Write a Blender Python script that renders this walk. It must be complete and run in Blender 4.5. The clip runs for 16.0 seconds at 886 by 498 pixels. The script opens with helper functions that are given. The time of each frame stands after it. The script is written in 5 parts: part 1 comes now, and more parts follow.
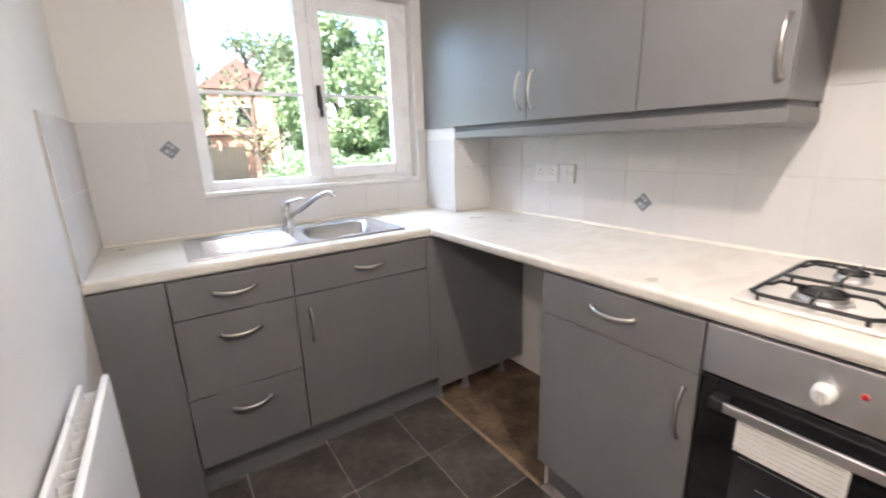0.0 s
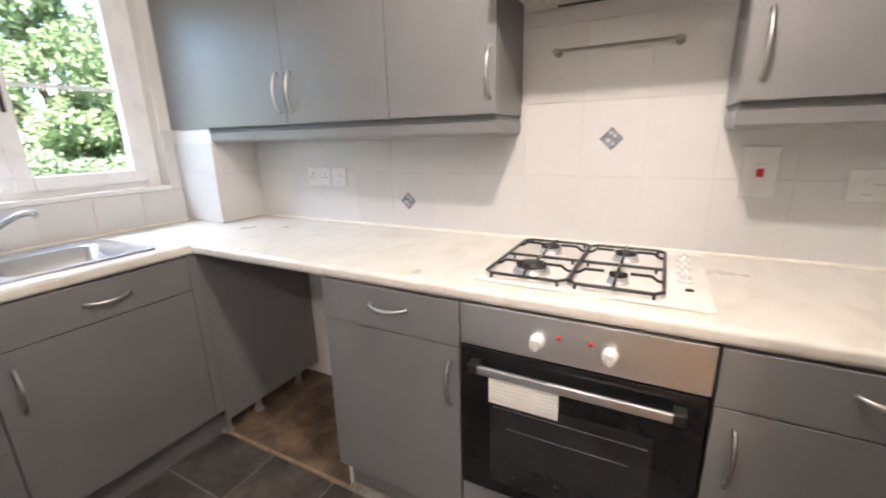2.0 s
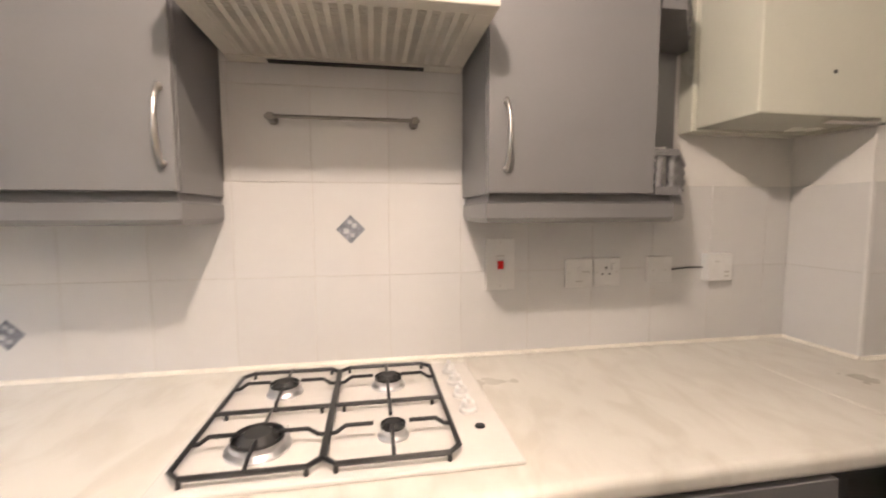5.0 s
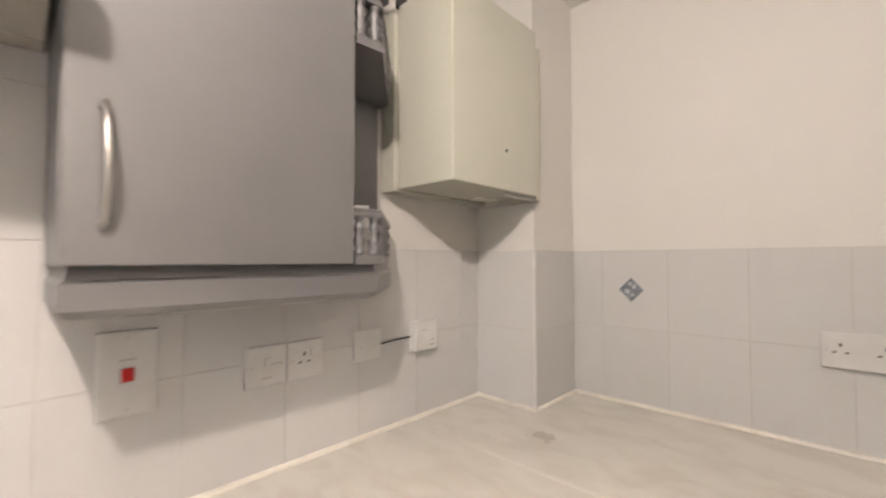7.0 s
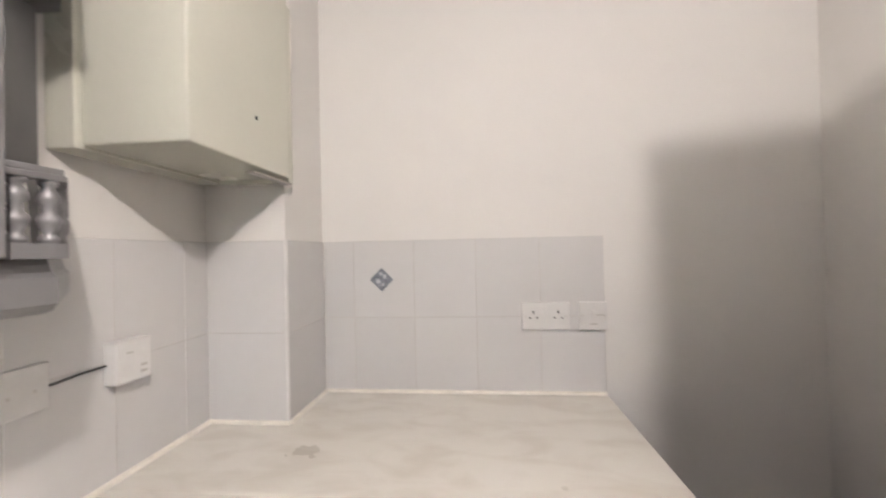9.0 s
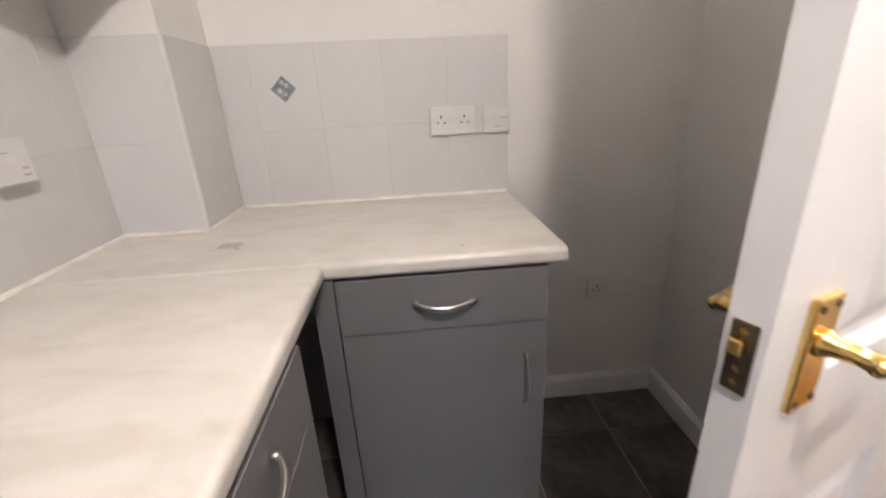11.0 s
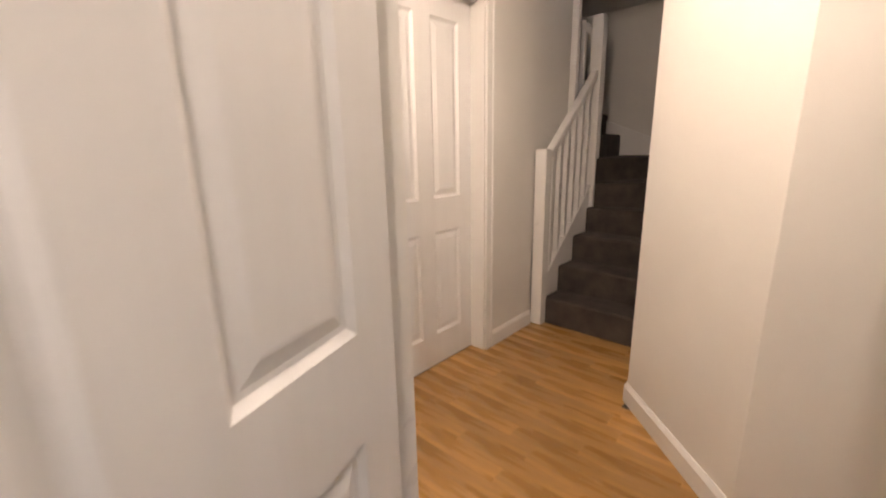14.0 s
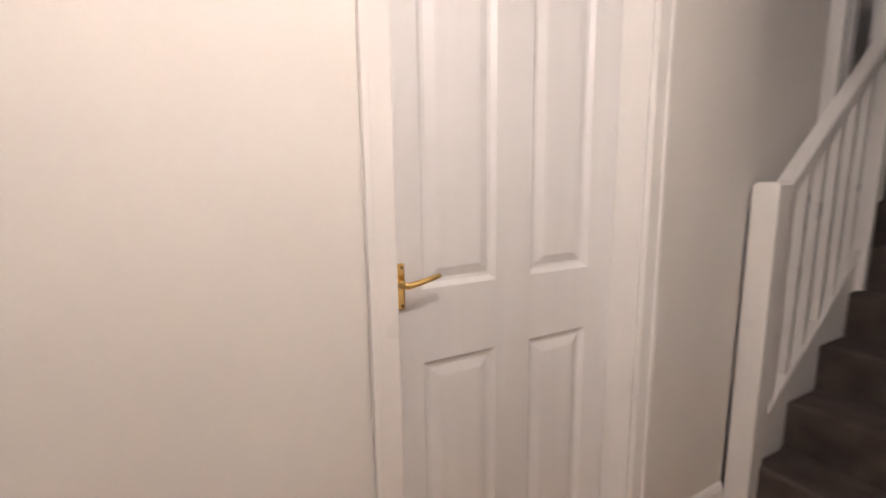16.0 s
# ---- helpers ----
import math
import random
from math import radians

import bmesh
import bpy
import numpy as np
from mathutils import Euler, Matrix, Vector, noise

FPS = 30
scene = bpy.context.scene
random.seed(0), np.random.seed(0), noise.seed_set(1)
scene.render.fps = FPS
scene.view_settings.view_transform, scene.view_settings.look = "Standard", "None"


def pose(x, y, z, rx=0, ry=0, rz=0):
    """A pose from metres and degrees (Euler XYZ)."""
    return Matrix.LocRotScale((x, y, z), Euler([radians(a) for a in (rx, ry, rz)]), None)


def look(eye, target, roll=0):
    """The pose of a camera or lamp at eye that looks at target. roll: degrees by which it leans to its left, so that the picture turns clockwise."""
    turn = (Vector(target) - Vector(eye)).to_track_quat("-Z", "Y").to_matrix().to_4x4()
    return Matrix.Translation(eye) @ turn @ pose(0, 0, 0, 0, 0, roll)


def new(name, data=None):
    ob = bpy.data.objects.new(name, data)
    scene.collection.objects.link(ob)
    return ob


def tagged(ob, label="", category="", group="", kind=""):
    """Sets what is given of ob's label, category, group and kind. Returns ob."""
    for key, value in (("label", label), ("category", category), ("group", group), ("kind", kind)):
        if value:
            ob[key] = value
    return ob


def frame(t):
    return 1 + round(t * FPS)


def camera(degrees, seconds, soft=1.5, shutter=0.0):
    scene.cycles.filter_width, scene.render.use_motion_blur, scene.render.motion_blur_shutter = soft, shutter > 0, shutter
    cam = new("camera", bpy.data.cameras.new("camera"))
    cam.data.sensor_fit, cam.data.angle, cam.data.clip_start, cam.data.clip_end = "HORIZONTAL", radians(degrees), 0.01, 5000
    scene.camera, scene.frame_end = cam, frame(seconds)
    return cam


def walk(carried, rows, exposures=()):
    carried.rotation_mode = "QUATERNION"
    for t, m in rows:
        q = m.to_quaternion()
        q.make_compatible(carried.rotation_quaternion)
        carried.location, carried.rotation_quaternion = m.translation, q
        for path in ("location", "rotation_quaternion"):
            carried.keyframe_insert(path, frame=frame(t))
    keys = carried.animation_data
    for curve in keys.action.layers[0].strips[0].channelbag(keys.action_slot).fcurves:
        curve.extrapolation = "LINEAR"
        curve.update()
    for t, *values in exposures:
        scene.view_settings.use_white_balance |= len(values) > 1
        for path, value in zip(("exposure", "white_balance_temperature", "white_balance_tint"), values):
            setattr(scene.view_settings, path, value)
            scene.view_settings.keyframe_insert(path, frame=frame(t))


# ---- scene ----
cam = camera(93.8, 16.0, 1.9, 0.5)
PATH = [
    (0, (0.165, 0.206, 1.281), (1.238, 1.82, 0.789), -1.8),
    (0.5, (0.165, 0.183, 1.277), (1.435, 1.643, 0.773), -1.3),
    (1, (0.177, 0.167, 1.282), (1.618, 1.457, 0.772), -1.4),
    (1.5, (0.192, 0.159, 1.299), (1.778, 1.257, 0.77), -1.5),
    (2, (0.208, 0.146, 1.299), (1.912, 1.054, 0.776), -1.5),
    (2.5, (0.241, 0.121, 1.304), (2.042, 0.835, 0.808), -1.3),
    (3, (0.294, 0.12, 1.317), (2.158, 0.688, 0.866), -1.5),
    (3.2, (0.324, 0.126, 1.327), (2.208, 0.638, 0.893), -1.6),
    (5.5, (0.648, 0.269, 1.316), (2.54, -0.369, 1.202), -0.2),
    (6, (0.682, 0.245, 1.319), (2.443, -0.698, 1.235), -0.4),
    (6.5, (0.75, 0.154, 1.32), (2.332, -1.069, 1.305), -0.4),
    (7, (0.837, 0.043, 1.37), (2.218, -1.403, 1.426), -0.1),
    (7.5, (0.88, 0.015, 1.385), (2.005, -1.631, 1.535), -0.3),
    (8, (0.953, 0.006, 1.402), (1.767, -1.814, 1.569), -0.6),
    (8.5, (0.995, 0.003, 1.379), (1.489, -1.931, 1.511), -0.9),
    (9, (0.991, -0.011, 1.361), (1.183, -2.002, 1.376), -1.2),
    (11.5, (0.92, 0.153, 1.214), (0.682, -1.676, 0.44), -2.7),
    (12, (0.871, 0.259, 1.211), (0.413, -1.518, 0.416), -2.1),
    (12.5, (0.797, 0.309, 1.208), (0.01, -1.359, 0.433), -2.0),
    (13, (0.699, 0.324, 1.221), (-0.39, -1.195, 0.51), -1.5),
    (13.5, (0.555, 0.215, 1.232), (-0.767, -1.165, 0.643), -1.6),
    (14, (0.401, 0.074, 1.248), (-1.027, -1.243, 0.771), -1.2),
    (14.5, (0.153, -0.096, 1.225), (-1.264, -1.459, 0.859), -1.0),
    (15, (-0.092, -0.217, 1.22), (-1.379, -1.717, 0.915), -0.9),
    (15.5, (-0.3, -0.419, 1.241), (-1.428, -2.045, 0.954), -0.9),
    (16, (-0.48, -0.587, 1.225), (-1.392, -2.342, 0.923), -0.8),
]
EXPO = [(0.0, 2.66, 6140, 13), (2.0, 2.71, 6240, 13), (3.0, 2.71, 6490, 15), (5.5, 2.49, 6870, 16),
        (7.5, 2.72, 6170, 13), (9.0, 2.84, 5920, 13), (11.5, 2.77, 6100, 16), (12.5, 2.73, 6700, 17),
        (13.5, 2.19, 7070, 17), (14.5, 2.02, 6770, 17), (15.4, 2.1, 6250, 17), (16.0, 1.94, 6050, 17)]
walk(cam, [(t, look(eye, target, roll)) for t, eye, target, roll in PATH], EXPO)

# ---------------------------------------------------------------- light
world = bpy.data.worlds.new("sky")
scene.world = world
world.use_nodes = True
wn = world.node_tree.nodes
sky = wn.new("ShaderNodeTexSky")
sky.sky_type, sky.sun_disc = "NISHITA", False
sky.sun_elevation, sky.sun_rotation = radians(48), radians(218)
world.node_tree.links.new(sky.outputs[0], wn["Background"].inputs[0])
wn["Background"].inputs[1].default_value = 0.15


def lamp(name, kind, m, energy, colour, size):
    data = bpy.data.lights.new(name, kind)
    data.energy, data.color = energy, colour
    if kind == "SUN":
        data.angle = radians(size)
    elif kind == "POINT":
        data.shadow_soft_size = size
    else:
        data.shape, data.size, data.size_y = "RECTANGLE", size[0], size[1]
    ob = new(name, data)
    ob.matrix_world = m
    return ob


lamp("sun", "SUN", look((-7, -9, 13), (0, 0, 0)), 5.0, (1.0, 0.95, 0.88), 0.5)
# added area lamp, out of view above the window, standing in for sky light
lamp("sky_fill_lamp", "AREA", look((0.45, 3.45, 2.85), (0.95, 1.3, 0.9)), 26, (0.74, 0.87, 1.0), (2.6, 0.85))
KITCHEN_LAMP = (0.80, 0.30, 2.13)
HALL_LAMP = (-0.62, -0.52, 2.20)
lamp("kitchen_bulb", "POINT", pose(*KITCHEN_LAMP), 8.8, (1.0, 0.865, 0.75), 0.032)
lamp("hall_bulb", "POINT", pose(*HALL_LAMP), 11.5, (1.0, 0.835, 0.69), 0.07)

# ---------------------------------------------------------------- materials


def mat(name, colour, rough=0.5, metal=0.0, vary=0.06, scale=6.0, fine=60.0, bump=0.0, stretch=(1, 1, 1), spot=None,
        coat=0.0, rough_vary=0.08, island=0.0, trans=0.0):
    """Paint, plaster, metal, stone: a base colour with cloudy and fine variation, uneven gloss and fine relief."""
    m = bpy.data.materials.new(name)
    m.use_nodes = True
    nt = m.node_tree
    n, link = nt.nodes, nt.links.new
    b = n["Principled BSDF"]
    co = n.new("ShaderNodeTexCoord")
    mp = n.new("ShaderNodeMapping")
    mp.inputs["Scale"].default_value = stretch
    link(co.outputs["Object"], mp.inputs[0])
    big, small = n.new("ShaderNodeTexNoise"), n.new("ShaderNodeTexNoise")
    big.inputs["Scale"].default_value, small.inputs["Scale"].default_value = scale, fine
    big.inputs["Detail"].default_value, small.inputs["Detail"].default_value = 4, 3
    for t in (big, small):
        link(mp.outputs[0], t.inputs["Vector"])
    add = n.new("ShaderNodeMath")
    add.operation = "MULTIPLY_ADD"
    add.inputs[1].default_value = 0.35
    link(small.outputs["Fac"], add.inputs[0])
    link(big.outputs["Fac"], add.inputs[2])
    ramp = n.new("ShaderNodeValToRGB")
    lo = [max(0.0, c * (1 - vary * 2)) for c in colour]
    hi = [min(1.0, c * (1 + vary)) for c in colour]
    if spot:
        lo = spot
    ramp.color_ramp.elements[0].position, ramp.color_ramp.elements[1].position = 0.42, 0.92
    ramp.color_ramp.elements[0].color, ramp.color_ramp.elements[1].color = (*lo, 1), (*hi, 1)
    link(add.outputs[0], ramp.inputs[0])
    out = ramp.outputs[0]
    if island:
        info = n.new("ShaderNodeObjectInfo")
        hsv = n.new("ShaderNodeHueSaturation")
        mr = n.new("ShaderNodeMapRange")
        mr.inputs[3].default_value, mr.inputs[4].default_value = 1 - island, 1 + island
        link(info.outputs["Random"], mr.inputs[0])
        link(mr.outputs[0], hsv.inputs["Value"])
        link(out, hsv.inputs["Color"])
        out = hsv.outputs[0]
    link(out, b.inputs["Base Color"])
    mr2 = n.new("ShaderNodeMapRange")
    mr2.inputs[3].default_value, mr2.inputs[4].default_value = max(0.02, rough - rough_vary), min(1, rough + rough_vary)
    link(big.outputs["Fac"], mr2.inputs[0])
    link(mr2.outputs[0], b.inputs["Roughness"])
    b.inputs["Metallic"].default_value = metal
    b.inputs["Coat Weight"].default_value = coat
    b.inputs["Transmission Weight"].default_value = trans
    if bump:
        bp = n.new("ShaderNodeBump")
        bp.inputs["Strength"].default_value, bp.inputs["Distance"].default_value = 0.6, bump
        link(add.outputs[0], bp.inputs["Height"])
        link(bp.outputs[0], b.inputs["Normal"])
    return m


def clear_glass(name, tint=(1, 1, 1)):
    m = bpy.data.materials.new(name)
    m.use_nodes = True
    b = m.node_tree.nodes["Principled BSDF"]
    b.inputs["Base Color"].default_value = (*tint, 1)
    b.inputs["Roughness"].default_value, b.inputs["Transmission Weight"].default_value = 0.0, 1.0
    b.inputs["IOR"].default_value = 1.1
    return m


def glowing(name, colour, power):
    m = bpy.data.materials.new(name)
    m.use_nodes = True
    b = m.node_tree.nodes["Principled BSDF"]
    b.inputs["Emission Color"].default_value, b.inputs["Emission Strength"].default_value = (*colour, 1), power
    return m


M_WALL = mat("wall_paint", (0.67, 0.652, 0.62), 0.75, vary=0.02, scale=2.5, fine=220, bump=0.0008)
M_CEIL = mat("ceiling_paint", (0.68, 0.67, 0.655), 0.85, vary=0.02, scale=2, fine=150, bump=0.001)
M_GLOSS = mat("white_gloss_paint", (0.72, 0.71, 0.69), 0.30, vary=0.015, scale=4, fine=80, bump=0.0003)
M_DOOR = mat("white_door_paint", (0.70, 0.70, 0.70), 0.38, vary=0.02, scale=3, fine=260, bump=0.0004, stretch=(6, 6, 0.4))
M_GREY = mat("grey_cabinet_paint", (0.160, 0.157, 0.159), 0.34, vary=0.04, scale=5, fine=300, bump=0.0002)
M_GREY.node_tree.nodes["Principled BSDF"].inputs["Specular IOR Level"].default_value = 0.85
M_GREY_IN = mat("grey_carcass_board", (0.17, 0.168, 0.168), 0.55, vary=0.05, scale=8, fine=120)
M_CARCASS = mat("white_carcass_board", (0.70, 0.68, 0.64), 0.5, vary=0.05, scale=6, fine=90)
M_TILE = mat("cream_wall_tile", (0.575, 0.567, 0.555), 0.24, vary=0.014, scale=5, fine=60, bump=0.0003, island=0.022, rough_vary=0.05)
M_GROUT = mat("beige_grout", (0.53, 0.51, 0.475), 0.8, vary=0.06, scale=14, fine=150, bump=0.001)
M_SEAL = mat("white_sealant", (0.80, 0.76, 0.68), 0.4, vary=0.08, scale=20, fine=90, bump=0.001)
M_SLATE = mat("charcoal_floor_tile", (0.105, 0.093, 0.083), 0.34, vary=0.42, scale=5, fine=30, bump=0.0012, island=0.14)
M_FGROUT = mat("grey_floor_grout", (0.36, 0.32, 0.28), 0.9, vary=0.2, scale=18, fine=120, bump=0.001)
M_OLDFLOOR = mat("stained_vinyl_floor", (0.20, 0.135, 0.085), 0.6, vary=0.2, scale=9, fine=45, spot=(0.03, 0.022, 0.018), bump=0.001)
M_STEEL = mat("brushed_steel", (0.66, 0.66, 0.67), 0.36, 1.0, vary=0.015, scale=3, fine=160, stretch=(1, 12, 1))
M_SINK = mat("sink_steel", (0.66, 0.66, 0.67), 0.24, 1.0, vary=0.05, scale=10, fine=140, bump=0.0002)
M_CHROME = mat("chrome", (0.75, 0.75, 0.76), 0.10, 1.0, vary=0.03, scale=10, fine=60, rough_vary=0.04)
M_NICKEL = mat("satin_nickel", (0.56, 0.54, 0.51), 0.32, 1.0, vary=0.05, scale=20, fine=120)
M_AGED = mat("aged_steel", (0.26, 0.245, 0.225), 0.36, 1.0, vary=0.12, scale=20, fine=120)
M_BRASS = mat("polished_brass", (0.80, 0.56, 0.20), 0.20, 1.0, vary=0.10, scale=25, fine=120, rough_vary=0.08)
M_BRONZE = mat("dark_bronze", (0.10, 0.075, 0.055), 0.45, 0.8, vary=0.2, scale=30, fine=120)
M_BLACK = mat("black_enamel", (0.012, 0.012, 0.013), 0.35, vary=0.2, scale=20, fine=90, bump=0.0002)
M_GLASSBLK = mat("black_oven_glass", (0.010, 0.010, 0.011), 0.08, vary=0.2, scale=6, fine=60, rough_vary=0.04)
M_GLASSBLK.node_tree.nodes["Principled BSDF"].inputs["Specular IOR Level"].default_value = 0.3
M_INNER = mat("smoked_oven_window", (0.022, 0.023, 0.025), 0.10, vary=0.2, scale=6, fine=60, rough_vary=0.04)
M_CAPBLK = mat("burner_cap", (0.018, 0.018, 0.018), 0.6, vary=0.25, scale=30, fine=150, bump=0.0004)
M_HOBW = mat("white_enamel", (0.68, 0.65, 0.61), 0.16, vary=0.03, scale=9, fine=70, rough_vary=0.05)
M_PLASTIC = mat("white_plastic", (0.62, 0.61, 0.59), 0.32, vary=0.03, scale=30, fine=150)
M_HOODW = mat("aged_white_metal", (0.54, 0.515, 0.45), 0.38, vary=0.06, scale=9, fine=80)
M_DARK = mat("dark_slot", (0.02, 0.02, 0.02), 0.7, vary=0.2)
M_RED = mat("red_neon_plastic", (0.50, 0.02, 0.02), 0.25, vary=0.1)
M_BOILER = mat("cream_boiler_enamel", (0.54, 0.54, 0.46), 0.26, vary=0.02, scale=3, fine=90, rough_vary=0.05)
M_UPVC = mat("white_upvc", (0.80, 0.80, 0.80), 0.28, vary=0.02, scale=8, fine=90)
M_GLASS = clear_glass("window_glass")
M_OAKTHR = mat("brass_threshold", (0.62, 0.40, 0.12), 0.35, 0.8, vary=0.12, scale=20, fine=90)
M_CARPET = mat("brown_carpet", (0.058, 0.046, 0.039), 0.98, vary=0.3, scale=9, fine=420, bump=0.004)
M_RAD = mat("radiator_enamel", (0.80, 0.79, 0.77), 0.30, vary=0.02, scale=8, fine=60)
M_PAPER = mat("white_paper_label", (0.78, 0.77, 0.73), 0.6, vary=0.03, scale=20, fine=90)
M_PRINT = mat("grey_print", (0.42, 0.40, 0.37), 0.6, vary=0.05)
M_MOTIF = mat("blue_grey_tile", (0.24, 0.25, 0.28), 0.25, vary=0.25, scale=40, fine=160, spot=(0.10, 0.11, 0.13))
M_MOTIF_L = mat("pale_grey_motif", (0.48, 0.49, 0.52), 0.25, vary=0.2, scale=60, fine=160)
M_GRASS = mat("lawn", (0.07, 0.12, 0.035), 0.9, vary=0.3, scale=3, fine=40, bump=0.02)
M_PATH = mat("pale_paving", (0.42, 0.39, 0.35), 0.85, vary=0.12, scale=2, fine=40, bump=0.004)
M_BRICK = mat("orange_brick", (0.56, 0.31, 0.19), 0.85, vary=0.2, scale=4, fine=40, bump=0.004, island=0.15)
M_MORTAR = mat("pale_mortar", (0.42, 0.36, 0.29), 0.9, vary=0.1, scale=10, fine=60)
M_BARK = mat("bark", (0.12, 0.085, 0.06), 0.9, vary=0.35, scale=10, fine=60, bump=0.01, stretch=(3, 3, 0.6))
M_FENCE = mat("weathered_fence_board", (0.34, 0.25, 0.17), 0.85, vary=0.2, scale=5, fine=60, stretch=(6, 6, 0.5))
M_ROOF = mat("brown_roof_tile", (0.16, 0.09, 0.065), 0.8, vary=0.2, scale=4, fine=30)


def leaf_mat(name, a, b2):
    m = mat(name, a, 0.55, vary=0.3, scale=2.0, fine=30, spot=b2)
    nt = m.node_tree
    b = nt.nodes["Principled BSDF"]
    b.inputs["Subsurface Weight"].default_value = 0.0
    tr = nt.nodes.new("ShaderNodeBsdfTranslucent")
    mix = nt.nodes.new("ShaderNodeMixShader")
    mix.inputs[0].default_value = 0.35
    nt.links.new(b.inputs["Base Color"].links[0].from_socket, tr.inputs[0])
    nt.links.new(b.outputs[0], mix.inputs[1])
    nt.links.new(tr.outputs[0], mix.inputs[2])
    nt.links.new(mix.outputs[0], nt.nodes["Material Output"].inputs[0])
    return m


M_LEAF = leaf_mat("green_leaves", (0.25, 0.32, 0.17), (0.11, 0.16, 0.07))
M_LEAF2 = leaf_mat("dark_leaves", (0.17, 0.20, 0.11), (0.06, 0.09, 0.035))
M_HEDGE = leaf_mat("hedge_leaves", (0.33, 0.40, 0.26), (0.10, 0.16, 0.06))


def marble_mat():
    """Cream laminate with faint diagonal veins."""
    m = mat("cream_marbled_laminate", (0.63, 0.605, 0.545), 0.30, vary=0.03, scale=5, fine=90, rough_vary=0.07)
    nt = m.node_tree
    n, link = nt.nodes, nt.links.new
    b = n["Principled BSDF"]
    co, mp, nz = n.new("ShaderNodeTexCoord"), n.new("ShaderNodeMapping"), n.new("ShaderNodeTexNoise")
    mp.inputs["Rotation"].default_value = (0, 0, radians(35))
    mp.inputs["Scale"].default_value = (5, 11, 5)
    nz.inputs["Scale"].default_value, nz.inputs["Detail"].default_value, nz.inputs["Distortion"].default_value = 1.3, 8, 0.7
    link(co.outputs["Object"], mp.inputs[0])
    link(mp.outputs[0], nz.inputs["Vector"])
    ramp = n.new("ShaderNodeValToRGB")
    e = ramp.color_ramp.elements
    e[0].position, e[0].color = 0.36, (0.545, 0.51, 0.45, 1)
    e[1].position, e[1].color = 0.56, (0.64, 0.615, 0.56, 1)
    link(nz.outputs["Fac"], ramp.inputs[0])
    mix = n.new("ShaderNodeMix")
    mix.data_type = "RGBA"
    mix.inputs[0].default_value = 0.7
    link(b.inputs["Base Color"].links[0].from_socket, mix.inputs[6])
    link(ramp.outputs[0], mix.inputs[7])
    link(mix.outputs[2], b.inputs["Base Color"])
    return m


M_TOP = marble_mat()


def wood_mat():
    """Honey oak laminate strips, the grain along y."""
    m = mat("honey_oak_laminate", (0.42, 0.228, 0.070), 0.28, vary=0.24, scale=2.2, fine=14, stretch=(9, 0.7, 9), bump=0.0002,
            island=0.24, rough_vary=0.06)
    return m


M_OAK = wood_mat()

# ---------------------------------------------------------------- builders


def bx(bm, x0, y0, z0, x1, y1, z1, bevel=0.0, m=None):
    """A box between two corners, with rounded edges where bevel is given."""
    r = bmesh.ops.create_cube(bm, size=1.0)
    vs = r["verts"]
    for v in vs:
        v.co = Vector(((x0 + x1) / 2 + v.co.x * (x1 - x0), (y0 + y1) / 2 + v.co.y * (y1 - y0), (z0 + z1) / 2 + v.co.z * (z1 - z0)))
    if bevel:
        es = list({e for v in vs for e in v.link_edges})
        r2 = bmesh.ops.bevel(bm, geom=es, offset=bevel, segments=2, profile=0.6, affect="EDGES")
        vs = list({v for f in r2["faces"] for v in f.verts} | {v for v in vs if v.is_valid})
    if m is not None:
        bmesh.ops.transform(bm, matrix=m, verts=vs)
    return vs


def box_bm(*a, **k):
    bm = bmesh.new()
    bx(bm, *a, **k)
    return bm


def cyl(bm, a, b, r0, r1=None, n=16):
    """A capped round bar from a to b."""
    a, b = Vector(a), Vector(b)
    r1 = r0 if r1 is None else r1
    q = (b - a).to_track_quat("Z", "Y").to_matrix().to_4x4()
    r = bmesh.ops.create_cone(bm, cap_ends=True, segments=n, radius1=r0, radius2=r1, depth=(b - a).length,
                              matrix=Matrix.Translation((a + b) / 2) @ q)
    return r["verts"]


def lathe(bm, rings, centre, axis="Z", n=16):
    """Stacked rings (radius, height) round an axis."""
    loops = []
    for r, h in rings:
        loop = []
        for i in range(n):
            a = 2 * math.pi * i / n
            p = (r * math.cos(a), r * math.sin(a), h)
            if axis == "X":
                p = (h, p[0], p[1])
            elif axis == "Y":
                p = (p[0], h, p[1])
            loop.append(bm.verts.new(Vector(centre) + Vector(p)))
        loops.append(loop)
    for l0, l1 in zip(loops, loops[1:]):
        for i in range(n):
            bm.faces.new((l0[i], l0[(i + 1) % n], l1[(i + 1) % n], l1[i]))
    bm.faces.new(loops[0][::-1])
    bm.faces.new(loops[-1])


